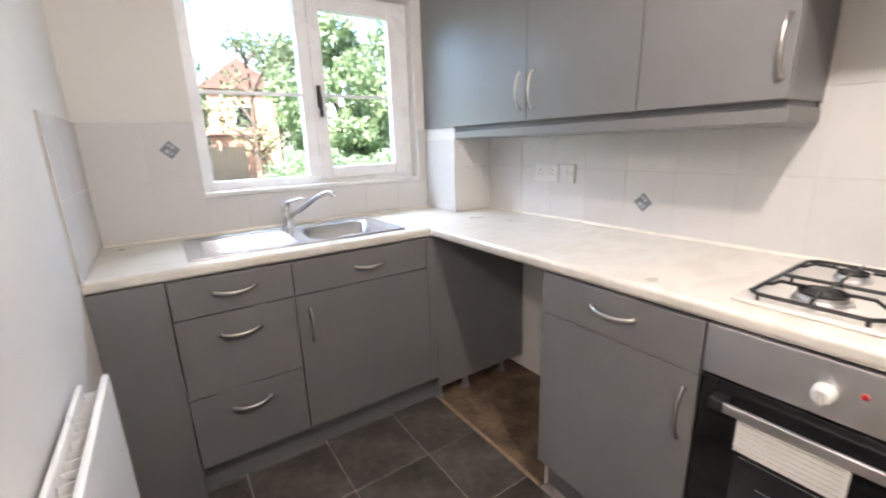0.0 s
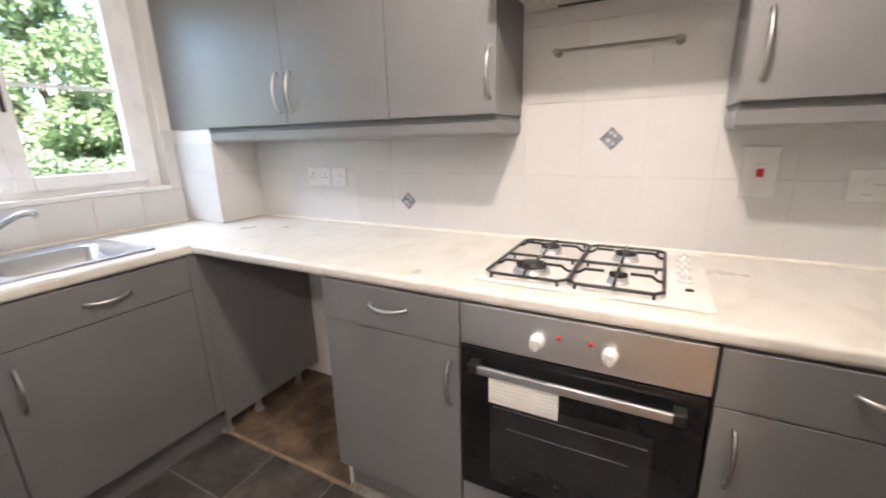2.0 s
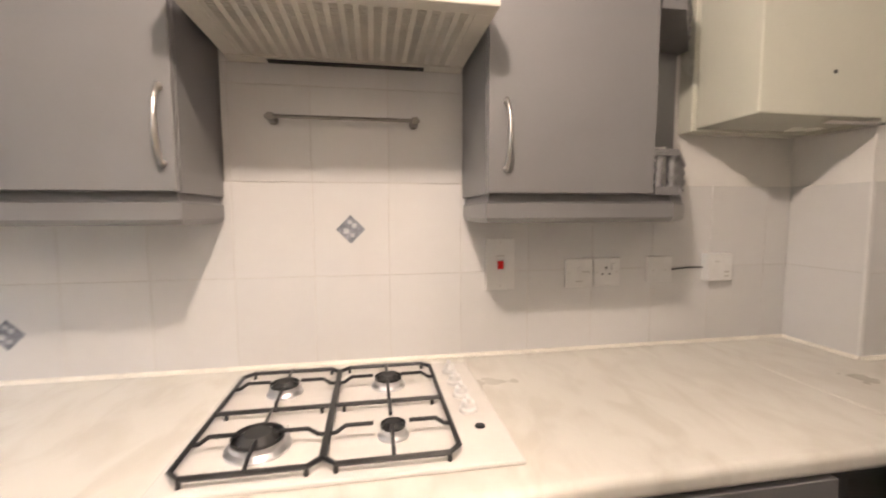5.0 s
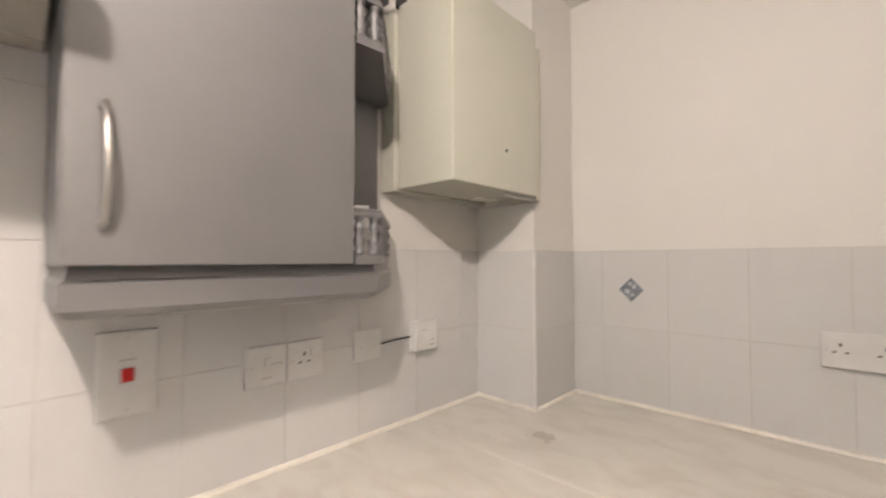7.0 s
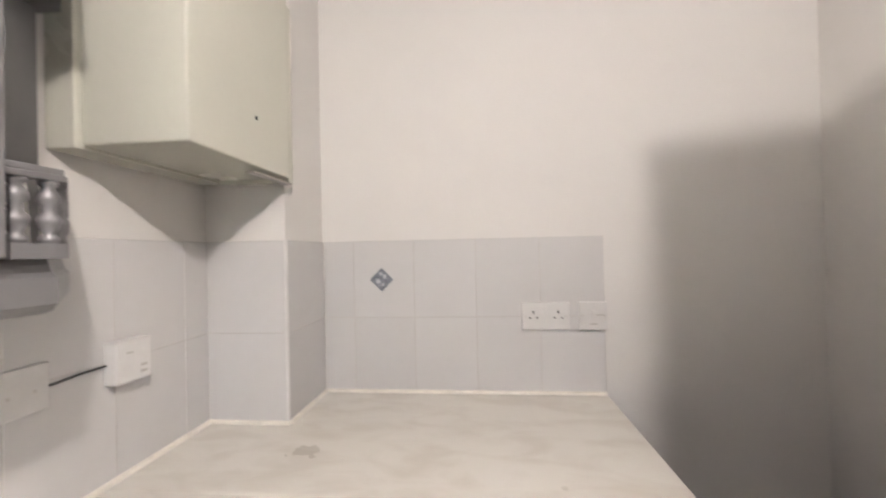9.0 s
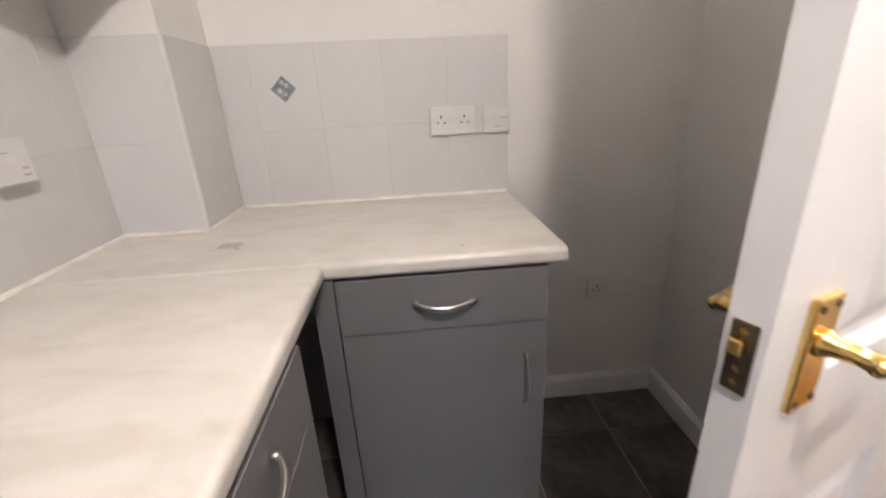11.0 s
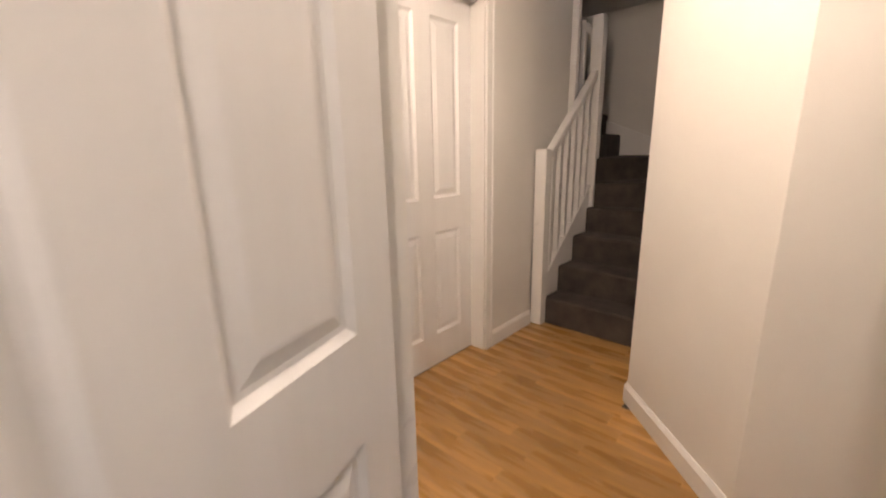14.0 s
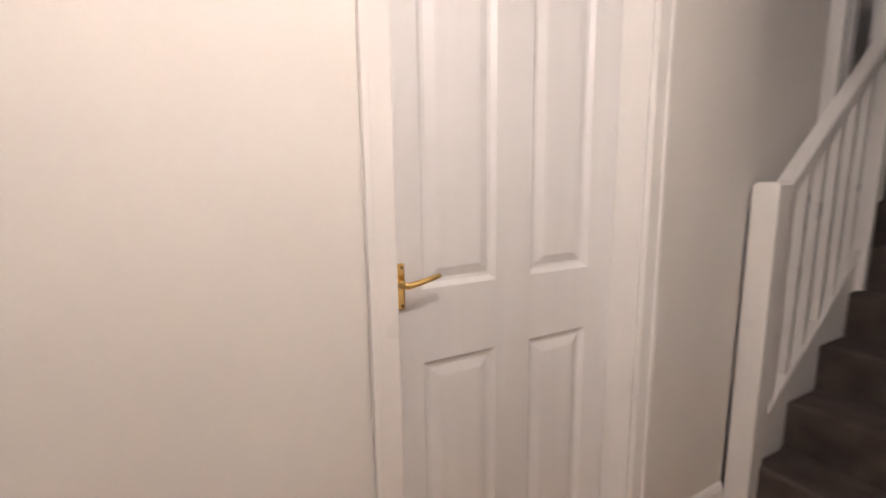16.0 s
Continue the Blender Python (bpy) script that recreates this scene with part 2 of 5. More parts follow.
def sweep(bm, pts, rx, rz, n=8, up=(0, 0, 1)):
    """A bar of elliptic section along points; rx and rz are numbers or one for each point."""
    pts = [Vector(p) for p in pts]
    loops = []
    for i, p in enumerate(pts):
        d = (pts[min(i + 1, len(pts) - 1)] - pts[max(i - 1, 0)]).normalized()
        side = d.cross(Vector(up))
        side = side.normalized() if side.length > 1e-4 else Vector((1, 0, 0))
        top = side.cross(d).normalized()
        a = rx[i] if isinstance(rx, (list, tuple)) else rx
        b = rz[i] if isinstance(rz, (list, tuple)) else rz
        loops.append([bm.verts.new(p + side * a * math.cos(2 * math.pi * k / n) + top * b * math.sin(2 * math.pi * k / n)) for k in range(n)])
    for l0, l1 in zip(loops, loops[1:]):
        for k in range(n):
            bm.faces.new((l0[k], l0[(k + 1) % n], l1[(k + 1) % n], l1[k]))
    bm.faces.new(loops[0][::-1])
    bm.faces.new(loops[-1])


def prism(bm, poly, z0, z1):
    """An upright prism over a plan outline."""
    lo = [bm.verts.new((x, y, z0)) for x, y in poly]
    hi = [bm.verts.new((x, y, z1)) for x, y in poly]
    k = len(poly)
    bm.faces.new(lo[::-1]), bm.faces.new(hi)
    for i in range(k):
        bm.faces.new((lo[i], lo[(i + 1) % k], hi[(i + 1) % k], hi[i]))


def meshed(name, bm, material, smooth=False):
    bmesh.ops.recalc_face_normals(bm, faces=bm.faces)
    data = bpy.data.meshes.new(name)
    bm.to_mesh(data)
    bm.free()
    data.materials.append(material)
    if smooth:
        for p in data.polygons:
            p.use_smooth = True
    return data


def placed(ob):
    m = ob.matrix_basis.copy()
    while ob.parent:
        ob = ob.parent
        m = ob.matrix_basis @ m
    return m


def part(name, bm, material, parent, label="", smooth=False, world=False):
    """Links a bmesh as one mesh under a thing or a part. world: the numbers are places in the room."""
    if world:
        bm.transform(placed(parent).inverted())
    ob = new(name, meshed(name, bm, material, smooth))
    ob.parent = parent
    return tagged(ob, label)


def thing(name, at, label, category, group=""):
    ob = new(name)
    ob.empty_display_size = 0.05
    ob.matrix_basis = at if isinstance(at, Matrix) else Matrix.Translation(at)
    return tagged(ob, label, category, group)


def solid(name, bm, material, label, category, kind="", smooth=False):
    return tagged(new(name, meshed(name, bm, material, smooth)), label, category, "", kind)


def struct(name, bm, material, label="", category=""):
    return tagged(new(name, meshed(name, bm, material)), label, category or name.split("_")[0], "", "structure")


# ---------------------------------------------------------------- the rooms
EAST, SOUTH, NORTH = 1.75, -1.347, 2.36      # kitchen wall faces
WEST_N, WEST_S = -0.085, -0.02               # kitchen side of the wall with the door
CEIL = 2.28
HALL_E = -0.14                               # hall side of that wall
TOP = 0.91                                   # worktop
WIN = (0.320, 1.435, 1.09, 2.03)              # window opening
DOOR_S, DOOR_N = -0.547, 0.300               # doorway between kitchen and hall

# kitchen walls
bm = box_bm(EAST, SOUTH - 0.1, 0, EAST + 0.12, NORTH + 0.25, 2.4)
wall_east = struct("wall_east", bm, M_WALL, "cream painted kitchen wall behind the hob", "wall")
bm = bmesh.new()
x0, x1, z0, z1 = WIN
bx(bm, WEST_N - 0.1, NORTH, 0, x0, NORTH + 0.25, 2.4)
bx(bm, x1, NORTH, 0, EAST, NORTH + 0.25, 2.4)
bx(bm, x0, NORTH, 0, x1, NORTH + 0.25, z0)
bx(bm, x0, NORTH, z1, x1, NORTH + 0.25, 2.4)
wall_north = struct("wall_north", bm, M_WALL, "cream painted kitchen wall round the window", "wall")
bm = bmesh.new()
bx(bm, HALL_E, DOOR_N, 0, WEST_N, NORTH, 2.4)
bx(bm, HALL_E, SOUTH - 0.12, 0, WEST_S, DOOR_S, 2.4)
bx(bm, HALL_E, DOOR_S, 2.02, WEST_N, DOOR_N, 2.4)
wall_west = struct("wall_west", bm, M_WALL, "cream painted wall with the kitchen doorway", "wall")
bm = box_bm(WEST_S, SOUTH - 0.12, 0, EAST, SOUTH, 2.4)
wall_south = struct("wall_south", bm, M_WALL, "cream painted kitchen end wall", "wall")
bm = bmesh.new()
bx(bm, HALL_E, SOUTH - 0.12, CEIL, EAST, NORTH, CEIL + 0.1)
# carried on, unseen, over the closet to keep the sun from leaking in
bx(bm, -2.06, -2.2, CEIL, HALL_E, 2.5, CEIL + 0.1)
struct("ceiling", bm, M_CEIL, "plain white ceiling", "ceiling")
struct("ceiling_stairs", box_bm(-3.9, -3.6, 2.42, -2.06, 0.3, 2.5), M_CEIL, "plain white ceiling over the stairs", "ceiling")

# boxed-in pipes in two corners
for a, b2, c, d, nm in ((1.50, 2.07, EAST, NORTH, "wall_boxing_north"), (1.523, SOUTH, EAST, -1.085, "wall_boxing_south")):
    struct(nm, box_bm(a, b2, 0, c, d, CEIL), M_WALL, "painted boxing over pipes in the corner", "wall")

# floors
floor_kitchen = struct("floor_kitchen", box_bm(HALL_E + 0.085, SOUTH, -0.05, EAST, NORTH, -0.006), M_FGROUT, "charcoal tiled kitchen floor with pale joints", "floor")
floor_hall = struct("floor_hall", box_bm(-3.87, -3.6, -0.05, HALL_E + 0.085, 2.6, -0.006), M_DARK, "honey oak laminate hall floor", "floor")

bm = bmesh.new()
bx(bm, EAST, SOUTH - 0.12, -0.149, EAST + 0.12, NORTH + 0.25, 0.0), bx(bm, WEST_N - 0.1, NORTH, -0.149, EAST, NORTH + 0.25, 0.0)
bx(bm, HALL_E + 0.085, SOUTH - 0.12, -0.149, EAST, SOUTH, 0.0)
struct("foundation", bm, M_MORTAR, "plain footing under the outer walls", "wall")

# hall walls
SW = -1.37                              # hall south wall face
bm = bmesh.new()
bx(bm, HALL_E - 0.0, SW - 0.12, 0, -0.765, SW, 2.4)
bx(bm, -2.06, SW - 0.12, 0, -1.535, SW, 2.4)
bx(bm, -1.535, SW - 0.12, 2.01, -0.765, SW, 2.4)
wall_hall_south = struct("wall_hall_south", bm, M_WALL, "warm white hall wall with a closet door", "wall")
bm = bmesh.new()
prism(bm, [(-1.045, 2.5), (-1.045, 0.0), (-1.552, -0.505), (-3.75, -0.505), (-3.75, -0.40), (-1.60, -0.40), (-1.145, 0.05), (-1.145, 2.5)], 0, 2.45)
wall_hall_west = struct("wall_hall_west", bm, M_WALL, "warm white hall wall with a splayed corner", "wall")
struct("wall_hall_end", box_bm(-1.145, 2.5, 0, HALL_E, 2.6, 2.4), M_WALL, "plain wall closing the hall", "wall")
struct("wall_stairs_back", box_bm(-3.87, -3.6, 0, -3.75, -0.4, 2.5), M_WALL, "shaded cream wall behind the stair turn", "wall")
struct("wall_stairs_south", box_bm(-3.75, -3.6, 0, -2.5, -3.5, 2.5), M_WALL, "plain wall at the upper flight", "wall")
bm = bmesh.new()
bx(bm, -2.62, -1.49, 0, -2.06, -1.42, 2.45)
bx(bm, -2.62, -3.5, 0, -2.55, -1.49, 2.45)
struct("wall_under_stairs", bm, M_WALL, "cream wall beside the stair balustrade", "wall")
struct("wall_closet", box_bm(-2.06, -2.2, 0, HALL_E, -2.1, 2.4), M_WALL, "plain wall closing the closet", "wall")


def skirting(name, a, b, h=0.10, t=0.016):
    """A skirting board along the floor from a to b, its face on the left of the way."""
    a, b = Vector((*a, 0)), Vector((*b, 0))
    d = b - a
    L = d.length
    bm = bmesh.new()
    prof = [(0, 0), (t, 0), (t, h - 0.02), (t * 0.55, h - 0.006), (t * 0.3, h), (0, h)]
    rows = [[bm.verts.new((s, y, z)) for y, z in prof] for s in (0, L)]
    for i in range(6):
        bm.faces.new((rows[0][i], rows[0][(i + 1) % 6], rows[1][(i + 1) % 6], rows[1][i]))
    bm.faces.new(rows[0]), bm.faces.new(rows[1][::-1])
    bm.transform(Matrix.Translation(a) @ Matrix.Rotation(math.atan2(d.y, d.x), 4, "Z"))
    return struct(name, bm, M_GLOSS, "white painted skirting board", "skirting")


skirting("baseboard_1", (-0.713, SW), (HALL_E, SW))
skirting("baseboard_2", (-2.06, SW), (-1.595, SW))
skirting("baseboard_3", (-1.045, 2.5), (-1.045, -0.006))
skirting("baseboard_4", (-1.045, 0.0), (-1.552, -0.505))
skirting("baseboard_5", (HALL_E, DOOR_N + 0.07), (HALL_E, 2.5))
skirting("baseboard_6", (WEST_S, SOUTH), (0.66, SOUTH))
skirting("baseboard_7", (WEST_S, DOOR_S - 0.07), (WEST_S, SOUTH))
skirting("baseboard_8", (-1.552, -0.505), (-2.15, -0.505))

# ---------------------------------------------------------------- doors


pi_turn = math.pi


def frame_door(name, at, w, h, t, handles, label, stile=0.105, mid=0.105, back=0.063, lever=1.022):
    """A moulded four-panel door leaf; local x across from the latch side at 0, faces at y=0 and y=t."""
    ob = thing(name, at, label, "door")
    rails = ((0.0, 0.19), (0.79, 0.975), (h - 0.11, h))
    bm = bmesh.new()
    xs = (stile, (w - mid) / 2, (w + mid) / 2, w - stile)
    bx(bm, 0, 0, 0, xs[0], t, h), bx(bm, xs[3], 0, 0, w, t, h), bx(bm, xs[1], 0, 0, xs[2], t, h)
    for a, b in rails:
        bx(bm, xs[0], 0, a, xs[1], t, b), bx(bm, xs[2], 0, a, xs[3], t, b)
    bmesh.ops.remove_doubles(bm, verts=bm.verts, dist=1e-5)
    part("leaf", bm, M_DOOR, ob)
    for xa, xb in ((xs[0], xs[1]), (xs[2], xs[3])):
        for za, zb in ((rails[0][1], rails[1][0]), (rails[1][1], rails[2][0])):
            bm = bmesh.new()
            for side, sgn in ((0.0, 1), (t, -1)):
                loops = []
                for inset, depth in ((0, 0.0), (0.004, 0.003), (0.013, 0.010), (0.022, 0.011), (0.046, 0.0035), (0.052, 0.003)):
                    y = side + sgn * depth
                    loops.append([bm.verts.new(p) for p in ((xa + inset, y, za + inset), (xb - inset, y, za + inset), (xb - inset, y, zb - inset), (xa + inset, y, zb - inset))])
                for l0, l1 in zip(loops, loops[1:]):
                    for i in range(4):
                        bm.faces.new((l0[i], l0[(i + 1) % 4], l1[(i + 1) % 4], l1[i]))
                bm.faces.new(loops[-1])
            part("panel", bm, M_DOOR, ob)
    for side in handles:
        y0, s = (0.0, -1) if side < 0 else (t, 1)
        bm = bmesh.new()
        ya, yb = sorted((y0, y0 + s * 0.007))
        bx(bm, back - 0.019, ya, lever - 0.068, back + 0.019, yb, lever + 0.041, bevel=0.0025)
        plate = part("handle_plate", bm, M_BRASS, ob, "polished brass backplate")
        for z in (lever - 0.059, lever + 0.032):
            for x in (back - 0.012, back + 0.012):
                bm = bmesh.new()
                cyl(bm, (x, y0 + s * 0.0065, z), (x, y0 + s * 0.0082, z), 0.0032, n=10)
                part("screw", bm, M_BRONZE, plate, "dark screw head")
        bm = bmesh.new()
        lathe(bm, [(0.0135, 0.006 * s), (0.0125, 0.012 * s), (0.009, 0.017 * s), (0.0075, 0.030 * s), (0.0085, 0.044 * s)], (back, y0, lever), "Y", 16)
        sweep(bm, [(back - 0.007, y0 + s * 0.044, lever - 0.001), (back + 0.012, y0 + s * 0.047, lever - 0.004), (back + 0.030, y0 + s * 0.047, lever - 0.001), (back + 0.060, y0 + s * 0.046, lever + 0.005), (back + 0.092, y0 + s * 0.045, lever + 0.012)],
              [0.006, 0.0075, 0.007, 0.0062, 0.0055], [0.0065, 0.008, 0.0075, 0.0070, 0.0062], n=12)
        part("lever", bm, M_BRASS, plate, "polished brass lever", smooth=True)
    return ob


ang = math.degrees(math.atan2(0.206, 0.557))
latch = Vector((0.690, -0.175, 0.008))
# the leaf's face looks to the north; local x runs from the latch to the hinge
door_k = frame_door("door_1", Matrix.Translation(latch) @ Matrix.Rotation(radians(ang + 180), 4, "Z"), 0.762, 1.981, 0.033, (-1, 1), "white four-panel door standing open into the kitchen")
bm = bmesh.new()
bx(bm, -0.0025, 0.007, 0.982, 0.0, 0.027, 1.046)
strike = part("latch_plate", bm, M_BRONZE, door_k, "dark bronze latch plate")
bm = bmesh.new()
bx(bm, -0.013, 0.012, 1.020, -0.002, 0.023, 1.034, bevel=0.002)
part("latch", bm, M_BRASS, strike)
for z in (0.995, 1.008, 1.043):
    cyl_bm = bmesh.new()
    cyl(cyl_bm, (-0.0035, 0.017, z - 0.004), (-0.002, 0.017, z - 0.004), 0.003, n=8)
    part("screw", cyl_bm, M_BRASS, strike)

# closet door in the hall, set back in its lining
frame_door("door_2", Matrix.Translation((-0.776, -1.465, 0.006)) @ Matrix.Rotation(pi_turn, 4, "Z"), 0.743, 1.981, 0.036, (-1,), "white four-panel closet door, shut, with a brass lever", 0.101, 0.112, 0.037, 1.003)


bm = bmesh.new()
bx(bm, -0.773, SW - 0.12, 0, -0.765, SW, 1.992), bx(bm, -1.535, SW - 0.12, 0, -1.521, SW, 1.992), bx(bm, -1.535, SW - 0.12, 1.992, -0.765, SW, 2.012)
struct("door_lining_2", bm, M_GLOSS, "white painted door lining", "door frame")
bm = bmesh.new()
bx(bm, -0.786, -1.512, 0.0, -0.773, -1.5015, 1.98), bx(bm, -1.521, -1.512, 0, -1.508, -1.5015, 1.98)
struct("door_stop_2", bm, M_GLOSS, "white painted door stop", "door frame")


def architrave(name, m, w, h, width=0.055, t=0.016):
    """Moulded trim round an opening of w by h; local x across, the face to -y."""
    bm = bmesh.new()
    bx(bm, -width, -t, 0, 0, 0, h + width, bevel=0.004)
    bx(bm, w, -t, 0, w + width, 0, h + width, bevel=0.004)
    bx(bm, 0.0, -t, h, w, 0, h + width, bevel=0.004)
    bx(bm, -width, -t - 0.006, 0, -width + 0.016, -t + 0.002, h + width, bevel=0.003)
    bx(bm, w + width - 0.016, -t - 0.006, 0, w + width, -t + 0.002, h + width, bevel=0.003)
    bx(bm, -width + 0.016, -t - 0.006, h + width - 0.016, w + width - 0.016, -t + 0.002, h + width, bevel=0.003)
    bm.transform(m)
    return struct(name, bm, M_GLOSS, "white painted architrave", "trim")


architrave("trim_1", Matrix.Translation((-0.776, SW, 0)) @ Matrix.Rotation(pi_turn, 4, "Z"), 0.754, 2.0, 0.062)
dw = DOOR_N - DOOR_S
architrave("trim_2", Matrix.Translation((HALL_E, DOOR_N, 0)) @ Matrix.Rotation(-pi_turn / 2, 4, "Z"), dw, 2.0, 0.05)
architrave("trim_3", Matrix.Translation((WEST_S, DOOR_S, 0)) @ Matrix.Rotation(pi_turn / 2, 4, "Z"), dw, 2.0, 0.05)
bm = bmesh.new()
bx(bm, HALL_E, DOOR_S, 0, WEST_S, DOOR_S + 0.022, 2.0), bx(bm, HALL_E, DOOR_N - 0.022, 0, WEST_S, DOOR_N, 2.0), bx(bm, HALL_E, DOOR_S, 2.0, WEST_S, DOOR_N, 2.02)
bx(bm, HALL_E + 0.005, DOOR_S + 0.022, 0, HALL_E + 0.075, DOOR_S + 0.034, 2.0), bx(bm, HALL_E + 0.005, DOOR_N - 0.034, 0, HALL_E + 0.075, DOOR_N - 0.022, 2.0)
struct("door_lining_1", bm, M_GLOSS, "white painted door lining", "door frame")
struct("threshold", box_bm(-0.072, DOOR_S + 0.034, -0.004, -0.040, DOOR_N - 0.034, 0.004, bevel=0.003), M_OAKTHR, "brass-coloured threshold strip", "threshold")

# ---------------------------------------------------------------- kitchen units


def bow_bm(length, upright):
    """A bowed bar handle with flattened, widening ends, standing out to -y."""
    bm = bmesh.new()
    pts, a, b = [], [], []
    for i in range(13):
        u = i / 12
        s = (u - 0.5) * length
        out = 0.004 + 0.026 * (1 - (2 * u - 1) ** 2) ** 0.8
        drop = 0.012 * (1 - (2 * u - 1) ** 2)
        pts.append((0, -out, s) if upright else (s, -out, -drop * 0.6))
        a.append(0.0048 + 0.002 * math.sin(math.pi * u)), b.append(0.0036 + 0.0012 * math.sin(math.pi * u))
    sweep(bm, pts, a, b, n=10, up=(1, 0, 0) if upright else (0, 1, 0))
    for e in (-1, 1):
        s = e * length * 0.46
        if upright:
            cyl(bm, (0, 0, s), (0, -0.012, s), 0.006, 0.005, n=10)
        else:
            cyl(bm, (s, 0, -0.001), (s, -0.012, -0.001), 0.006, 0.005, n=10)
    return bm


H_UP = meshed("handle", bow_bm(0.148, True), M_NICKEL, True)
H_FLAT = meshed("handle", bow_bm(0.142, False), M_NICKEL, True)
H_UP_L = meshed("handle", bow_bm(0.155, True), M_NICKEL, True)


def handle(parent, x, z, y, upright, big=False):
    ob = new("handle", (H_UP_L if big else H_UP) if upright else H_FLAT)
    ob.parent, ob.location = parent, (x, y, z)
    return tagged(ob, "bowed satin nickel handle")


def front(ob, name, x0, x1, z0, z1, y=-0.018):
    """A door or drawer front, 2 mm short all round, with softened edges."""
    return part(name, box_bm(x0 + 0.0015, y, z0 + 0.0015, x1 - 0.0015, -0.001, z1 - 0.0015, bevel=0.002), M_GREY, ob)


def base_unit(at, w, fronts, label, plinth=True, depth=0.56, ends=(0, 0)):
    """A base unit, front plane at y=0; fronts: (kind, z0, z1, handle x, upright)."""
    ob = thing("base_cabinet", at, label, "cabinet", "grey kitchen units")
    bm = bmesh.new()
    t = 0.016
    bx(bm, 0, 0.001, 0.14, t, depth, 0.868), bx(bm, w - t, 0.001, 0.14, w, depth, 0.868)
    bx(bm, t, 0.001, 0.14, w - t, depth, 0.14 + t), bx(bm, t, depth - 0.006, 0.14 + t, w - t, depth, 0.868)
    bx(bm, t, 0.001, 0.84, w - t, 0.08, 0.868)
    part("body", bm, M_GREY_IN, ob)
    for kind, z0, z1, hx, hz, up in fronts:
        f = front(ob, kind, 0, w, z0, z1)
        if hx is not None:
            handle(f, hx, hz, -0.018, up)
    if plinth:
        part("plinth", box_bm(0, 0.045, 0.0, w, 0.06, 0.139), M_GREY, ob, "grey painted plinth board")
    return ob


E_RUN = 1.170                      # front of the units under the hob run
N_RUN = 1.800                      # front of the units under the window
S_RUN = -0.780                     # front of the unit at the end


def east_at(y, z=0.0, x=E_RUN):
    return pose(x, y, z, 0, 0, -90)


D0, D1, D2 = 0.14, 0.727, 0.865
# under the window
filler = solid("filler_panel", box_bm(WEST_N + 0.001, N_RUN - 0.016, 0.0, 0.118, N_RUN + 0.004, 0.868, bevel=0.0015), M_GREY, "grey painted filler panel beside the drawers", "panel")
base_unit(pose(0.12, N_RUN, 0), 0.40, [("drawer", 0.425, D1, 0.2, 0.648, False), ("drawer", D0, 0.425, 0.2, 0.352, False), ("drawer", D1, D2, 0.2, 0.806, False)], "grey drawer unit with three drawers under the drainer", depth=0.52)
base_unit(pose(0.521, N_RUN, 0), 0.602, [("door", D0, D1, 0.05, 0.60, True), ("drawer_front", D1, D2, 0.32, 0.80, False)], "grey sink unit with one door and a false drawer", depth=0.52)
post = thing("corner_post", (1.124, N_RUN, 0), "grey corner post and end panel beside the appliance space", "panel")
part("post", box_bm(1.124, N_RUN - 0.018, 0.14, 1.165, N_RUN + 0.02, 0.868, bevel=0.002), M_GREY, post, world=True)
part("end_panel", box_bm(1.166, N_RUN - 0.018, 0.085, 1.735, N_RUN, 0.868, bevel=0.001), M_GREY, post, world=True)
for x in (1.19, 1.36, 1.62):
    bm = bmesh.new()
    cyl(bm, (x, N_RUN + 0.03, 0.0), (x, N_RUN + 0.03, 0.085), 0.017, 0.015, n=12)
    cyl(bm, (x, N_RUN + 0.03, 0.0), (x, N_RUN + 0.03, 0.012), 0.026, 0.024, n=12)
    part("leg", bm, M_GREY, post, world=True)
part("plinth", box_bm(1.124, N_RUN + 0.045, 0.0, 1.18, N_RUN + 0.06, 0.139), M_GREY, post, world=True)
part("plinth_return", box_bm(WEST_N + 0.001, N_RUN + 0.045, 0.0, 0.119, N_RUN + 0.06, 0.139), M_GREY, post, world=True)

# the hob run
base_unit(east_at(1.105), 0.50, [("door", D0, D1, 0.470, 0.61, True), ("drawer", D1, D2, 0.262, 0.810, False)], "grey base unit with a drawer and a door")
part("side", box_bm(E_RUN + 0.03, 1.106, 0.0, E_RUN + 0.55, 1.109, 0.868), M_CARCASS, [o for o in scene.objects if o.name.startswith("base_cabinet")][-1], "pale unpainted side board", world=True)
base_unit(east_at(0.003), 0.53, [("door", D0, D1, 0.045, 0.61, True), ("drawer", D1, D2, 0.283, 0.818, False)], "grey base unit with drawer and door beside the oven")
# the end run
base_unit(pose(1.135, S_RUN, 0, 0, 0, 180), 0.482, [("door", D0, D1, 0.43, 0.57, True), ("drawer", D1, D2, 0.24, 0.80, False)], "grey base unit with drawer and door under the worktop end")
bm = bmesh.new()
bx(bm, 1.137, S_RUN - 0.02, 0.0, 1.185, S_RUN + 0.016, 0.868, bevel=0.002)
solid("corner_post", bm, M_GREY, "grey corner post between two base units", "panel")

# worktops


